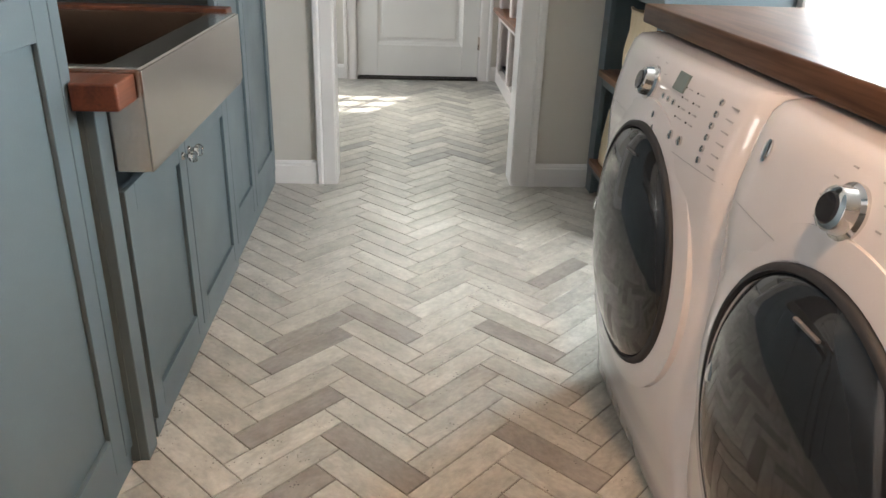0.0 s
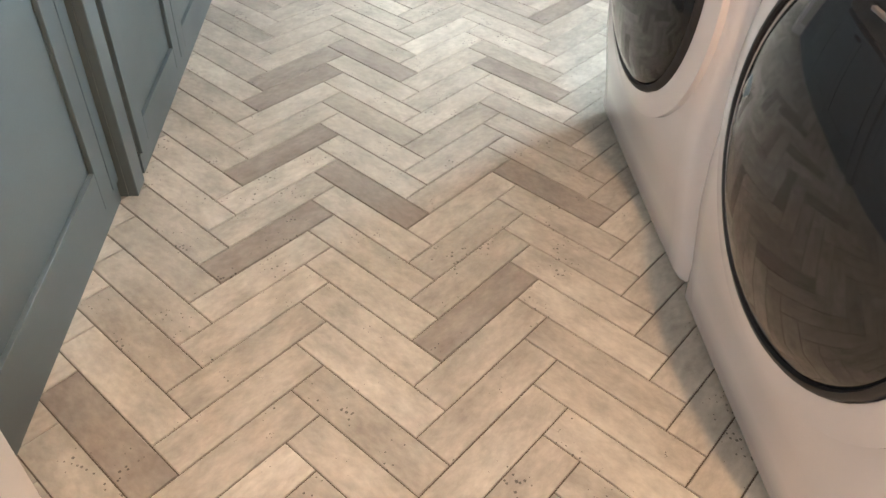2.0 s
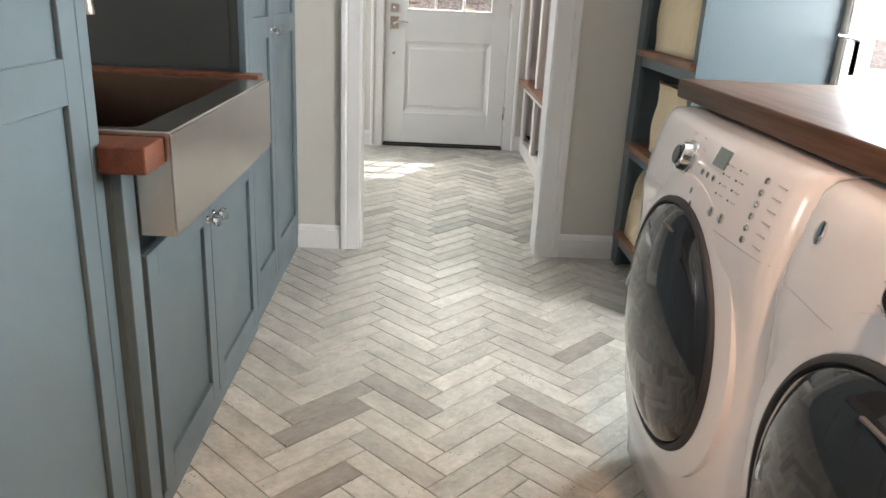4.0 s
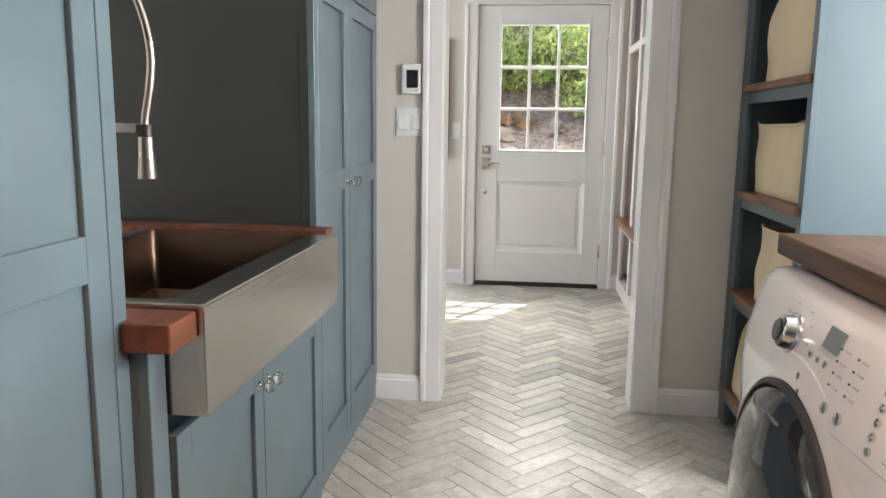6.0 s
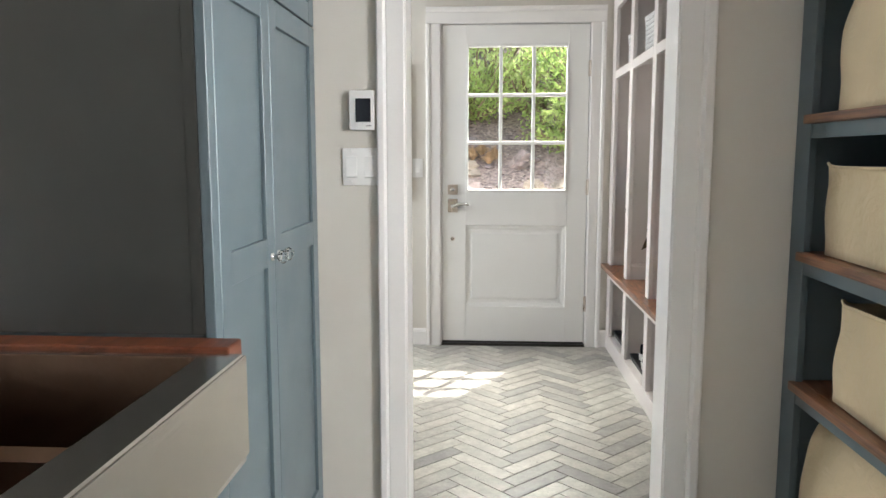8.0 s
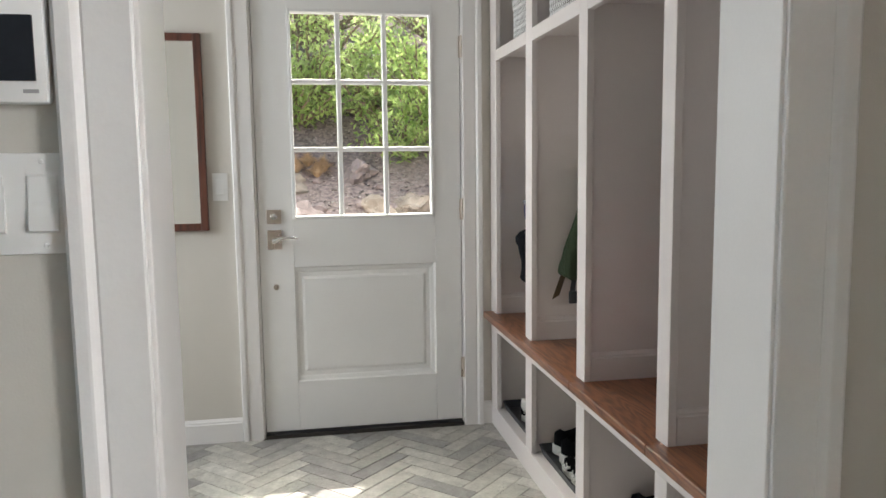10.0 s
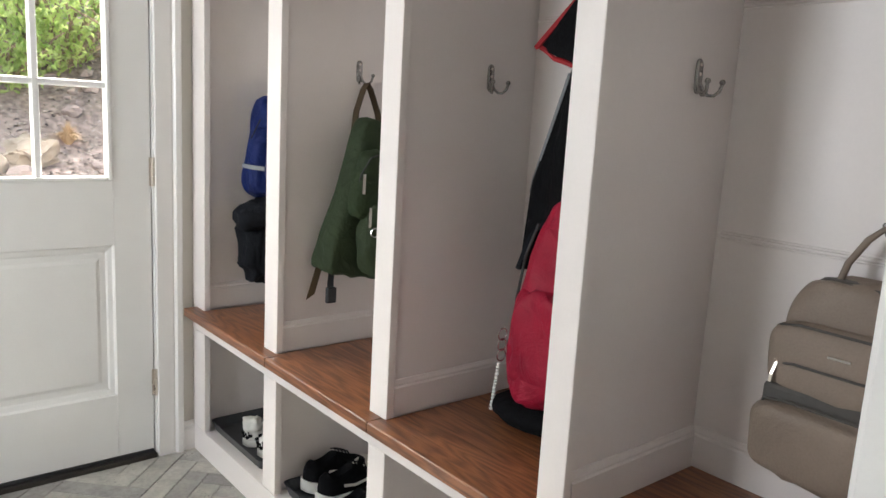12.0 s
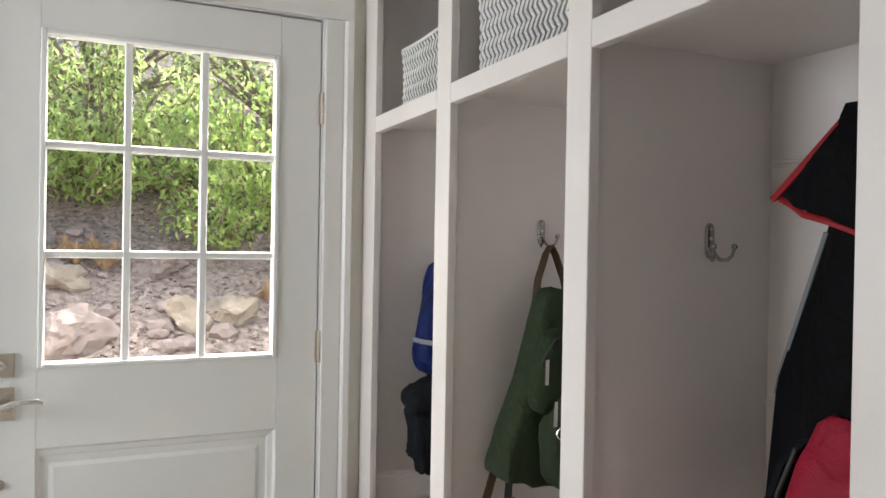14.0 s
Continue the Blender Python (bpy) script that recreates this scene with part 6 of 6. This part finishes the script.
def small_stones():
    """Fist-sized stones strewn over the bank."""
    rnd = random.Random(17)
    bm = bmesh.new()
    for k in range(90):
        x, y = rnd.uniform(-0.9, 2.2), rnd.uniform(8.0, 9.7)
        r = rnd.uniform(0.025, 0.075)
        q = bmesh.ops.create_icosphere(bm, subdivisions=2, radius=1.0)
        z = hill(x, y) + 0.3 * r
        for v in q["verts"]:
            p = v.co * (1 + 0.5 * noise.noise(v.co * 1.6 + Vector((k, k * 2.3, 0))))
            v.co = Vector((x + p.x * r * 1.2, y + p.y * r, z + p.z * r * 0.75))
    tagged(part("small_stones", bm, STONE, smooth=25), "small pinkish stones strewn over the bank", "stones", "", "stuff")


small_stones()


def shrub(x, y, r, h, n, seed, leaf):
    """Arching branches from one foot, each clothed in small folded leaves."""
    rnd = random.Random(seed)
    z0 = hill(x, y) - 0.03
    t = thing("shrub", (x, y, z0), "leafy green shrub with arching brown branches", "shrub", "shrubs")
    bm = bmesh.new()
    tips = []
    for _ in range(30):
        a, e = rnd.uniform(0, 6.28), rnd.uniform(0.25, 1.0)
        d = Vector((math.cos(a), math.sin(a), 0))
        pts = [Vector((x, y, z0))]
        for k in range(1, 7):
            f = k / 6
            pts.append(Vector((x, y, z0 + h * e * (1.25 * f - 0.35 * f * f))) + d * r * f * (1.25 - 0.35 * e) + Vector((rnd.uniform(-1, 1), rnd.uniform(-1, 1), rnd.uniform(-1, 1))) * 0.05 * f)
        tube(bm, pts, [0.017 * (1 - 0.8 * k / 6) + 0.003 for k in range(7)], 5)
        tips.append(pts)
    tagged(part("branches", bm, TWIG, t, smooth=60), "arching brown twigs", "", "", "stuff")
    vs, fs = [], []
    for _ in range(int(n * 0.4)):
        pts = tips[rnd.randrange(len(tips))]
        f = 6 * rnd.random() ** 0.6
        k = min(5, int(f))
        p = pts[k].lerp(pts[k + 1], f - k) + Vector((rnd.gauss(0, 1), rnd.gauss(0, 1), rnd.gauss(0, 1))) * 0.052
        m = Matrix.Translation(p) @ Euler((rnd.uniform(-1.3, 1.3), rnd.uniform(-1.3, 1.3), rnd.uniform(0, 6.28))).to_matrix().to_4x4()
        l, w = rnd.uniform(0.020, 0.044), rnd.uniform(0.010, 0.020)
        base = len(vs)
        vs += [tuple(m @ Vector(q)) for q in ((-l, 0, 0), (-0.2 * l, -w, 0.006), (l, 0, -0.008), (-0.2 * l, w, 0.006))]
        fs += [(base, base + 1, base + 2), (base, base + 2, base + 3)]
    me = bpy.data.meshes.new("leaves")
    me.from_pydata(vs, [], fs)
    me.materials.append(leaf)
    lv = new("leaves", me)
    lv.parent = t
    lv.matrix_local = ORG[t].inverted()
    tagged(lv, "small bright green leaves", "", "", "stuff")


def leaf_material(name, dark, light):
    m = bpy.data.materials.new(name)
    m.use_nodes = True
    nt = m.node_tree
    b = nt.nodes["Principled BSDF"]
    ramp = nt.nodes.new("ShaderNodeValToRGB")
    ramp.color_ramp.elements[0].color, ramp.color_ramp.elements[1].color = (*dark, 1), (*light, 1)
    tc = nt.nodes.new("ShaderNodeTexCoord")
    clump = nt.nodes.new("ShaderNodeTexNoise")
    clump.inputs["Scale"].default_value, clump.inputs["Detail"].default_value = 3.5, 3.0
    nt.links.new(tc.outputs["Object"], clump.inputs["Vector"])
    mixf = nt.nodes.new("ShaderNodeMath")
    mixf.operation = "MULTIPLY_ADD"
    nt.links.new(nt.nodes.new("ShaderNodeNewGeometry").outputs["Random Per Island"], mixf.inputs[0])
    mixf.inputs[1].default_value = 0.5
    spread = nt.nodes.new("ShaderNodeMapRange")
    spread.inputs["From Min"].default_value, spread.inputs["From Max"].default_value = 0.35, 0.65
    spread.inputs["To Min"].default_value, spread.inputs["To Max"].default_value = 0.0, 0.5
    nt.links.new(clump.outputs["Fac"], spread.inputs["Value"])
    nt.links.new(spread.outputs["Result"], mixf.inputs[2])
    nt.links.new(mixf.outputs[0], ramp.inputs["Fac"])
    nt.links.new(ramp.outputs["Color"], b.inputs["Base Color"])
    b.inputs["Roughness"].default_value = 0.45
    tr = nt.nodes.new("ShaderNodeBsdfTranslucent")
    nt.links.new(ramp.outputs["Color"], tr.inputs["Color"])
    mx = nt.nodes.new("ShaderNodeMixShader")
    mx.inputs["Fac"].default_value = 0.6
    nt.links.new(b.outputs["BSDF"], mx.inputs[1])
    nt.links.new(tr.outputs["BSDF"], mx.inputs[2])
    nt.links.new(mx.outputs["Shader"], nt.nodes["Material Output"].inputs["Surface"])
    return m


LEAF_A = leaf_material("bright_leaves", (0.34, 0.46, 0.13), (0.76, 0.85, 0.40))
LEAF_B = leaf_material("deep_leaves", (0.26, 0.40, 0.10), (0.68, 0.78, 0.30))
for i, (x, y, r, h, n) in enumerate(((0.15, 10.0, 0.55, 0.7, 5000), (0.75, 10.15, 0.6, 0.75, 5000), (-0.55, 9.8, 0.6, 0.8, 4500), (1.12, 9.6, 0.42, 0.62, 3800), (-0.9, 10.0, 1.0, 1.3, 7000), (0.25, 10.3, 1.0, 1.4, 9000), (1.5, 9.75, 0.85, 1.25, 9000), (2.6, 9.4, 1.2, 1.5, 6000), (-2.3, 9.7, 1.2, 1.6, 5000), (-1.4, 11.2, 1.5, 2.0, 6000), (0.2, 11.4, 1.6, 2.2, 7000), (1.9, 11.2, 1.6, 2.2, 7000), (3.8, 10.8, 1.6, 2.2, 5000), (0.9, 13.5, 2.4, 3.2, 7000), (-2.2, 13.5, 2.4, 3.2, 6000), (4.0, 13.8, 2.4, 3.2, 6000))):
    shrub(x, y, r, h, n, 100 + i, LEAF_A if i % 3 else LEAF_B)

# ---- floor planks ----
TW, TN, GAP = 0.0732, 4, 0.0027
TL = TW * TN


def plank_mesh(material):
    bm = bmesh.new()
    hx, hy, c = TL / 2 - GAP / 2, TW / 2 - GAP / 2, 0.0012
    rings = [[(-hx, -hy, -0.009), (hx, -hy, -0.009), (hx, hy, -0.009), (-hx, hy, -0.009)],
             [(-hx, -hy, -c), (hx, -hy, -c), (hx, hy, -c), (-hx, hy, -c)],
             [(-hx + c, -hy + c, 0), (hx - c, -hy + c, 0), (hx - c, hy - c, 0), (-hx + c, hy - c, 0)]]
    rows = skin(bm, rings, True, False)
    bm.faces.new(rows[-1])
    bmesh.ops.recalc_face_normals(bm, faces=bm.faces)
    me = bpy.data.meshes.new("plank")
    bm.to_mesh(me)
    bm.free()
    me.materials.append(material)
    return me


def inside(x, y):
    if y < 3.6:
        return -0.36 < x < (0.99 if y < 2.1 else 1.75) and y > -1.2
    return -1.9 < x < 1.16 and y < 6.06


PLANK, PLANK_DK = plank_mesh(TILE), plank_mesh(TILE_DK)
DARK = ((0.276, 1.613), (0.72, 1.577), (0.49, 1.205), (0.058, 1.416), (-0.138, 0.987), (0.055, 1.747), (0.264, 2.222), (0.06, 2.104), (0.67, 2.11), (0.9, 2.6), (0.2, 2.9), (-0.1, 2.5), (0.6, 3.1), (0.35, 4.3), (0.75, 4.9), (0.1, 5.2))
S = TW / math.sqrt(2)
OX, OY = -0.013, 0.071
spots = []
for k in range(-60, 80):
    for j in range(-8, 8):
        for kind in (0, 1):
            if kind == 0:
                u, v, turn = k + 2 * TN * j + TN / 2, k + 0.5, 45
            else:
                u, v, turn = k + 2 * TN * j + TN + 0.5, k + 1 - TN / 2, 135
            x, y = S * (u - v) + OX, S * (u + v) + OY
            if inside(x, y):
                spots.append((x, y, turn))
spots.sort(key=lambda s: (abs(s[1] - 2.0) + 0.2 * abs(s[0] - 0.3)))
tilt = random.Random(4)
for x, y, turn in spots[:300]:
    deep = any(abs(x - a) + abs(y - b) < 0.07 for a, b in DARK)
    ob = new("plank", PLANK_DK if deep else PLANK)
    ob.parent = floor
    ob.matrix_local = pose(x, y, 0.0006 * tilt.random(), 0, 0, turn)
bm = bmesh.new()
vs, fs = [], []
for x, y, turn in spots[300:]:
    m = pose(x, y, 0.0006 * tilt.random(), 0, 0, turn)
    base = len(vs)
    vs += [tuple(m @ v.co) for v in PLANK.vertices]
    fs += [[base + i for i in p.vertices] for p in PLANK.polygons]
bm.free()
me = bpy.data.meshes.new("planks")
me.from_pydata(vs, [], fs)
me.materials.append(TILE_REST)
rest = new("planks", me)
rest.parent = floor
tagged(rest, "grey and beige porcelain planks", "", "", "stuff")
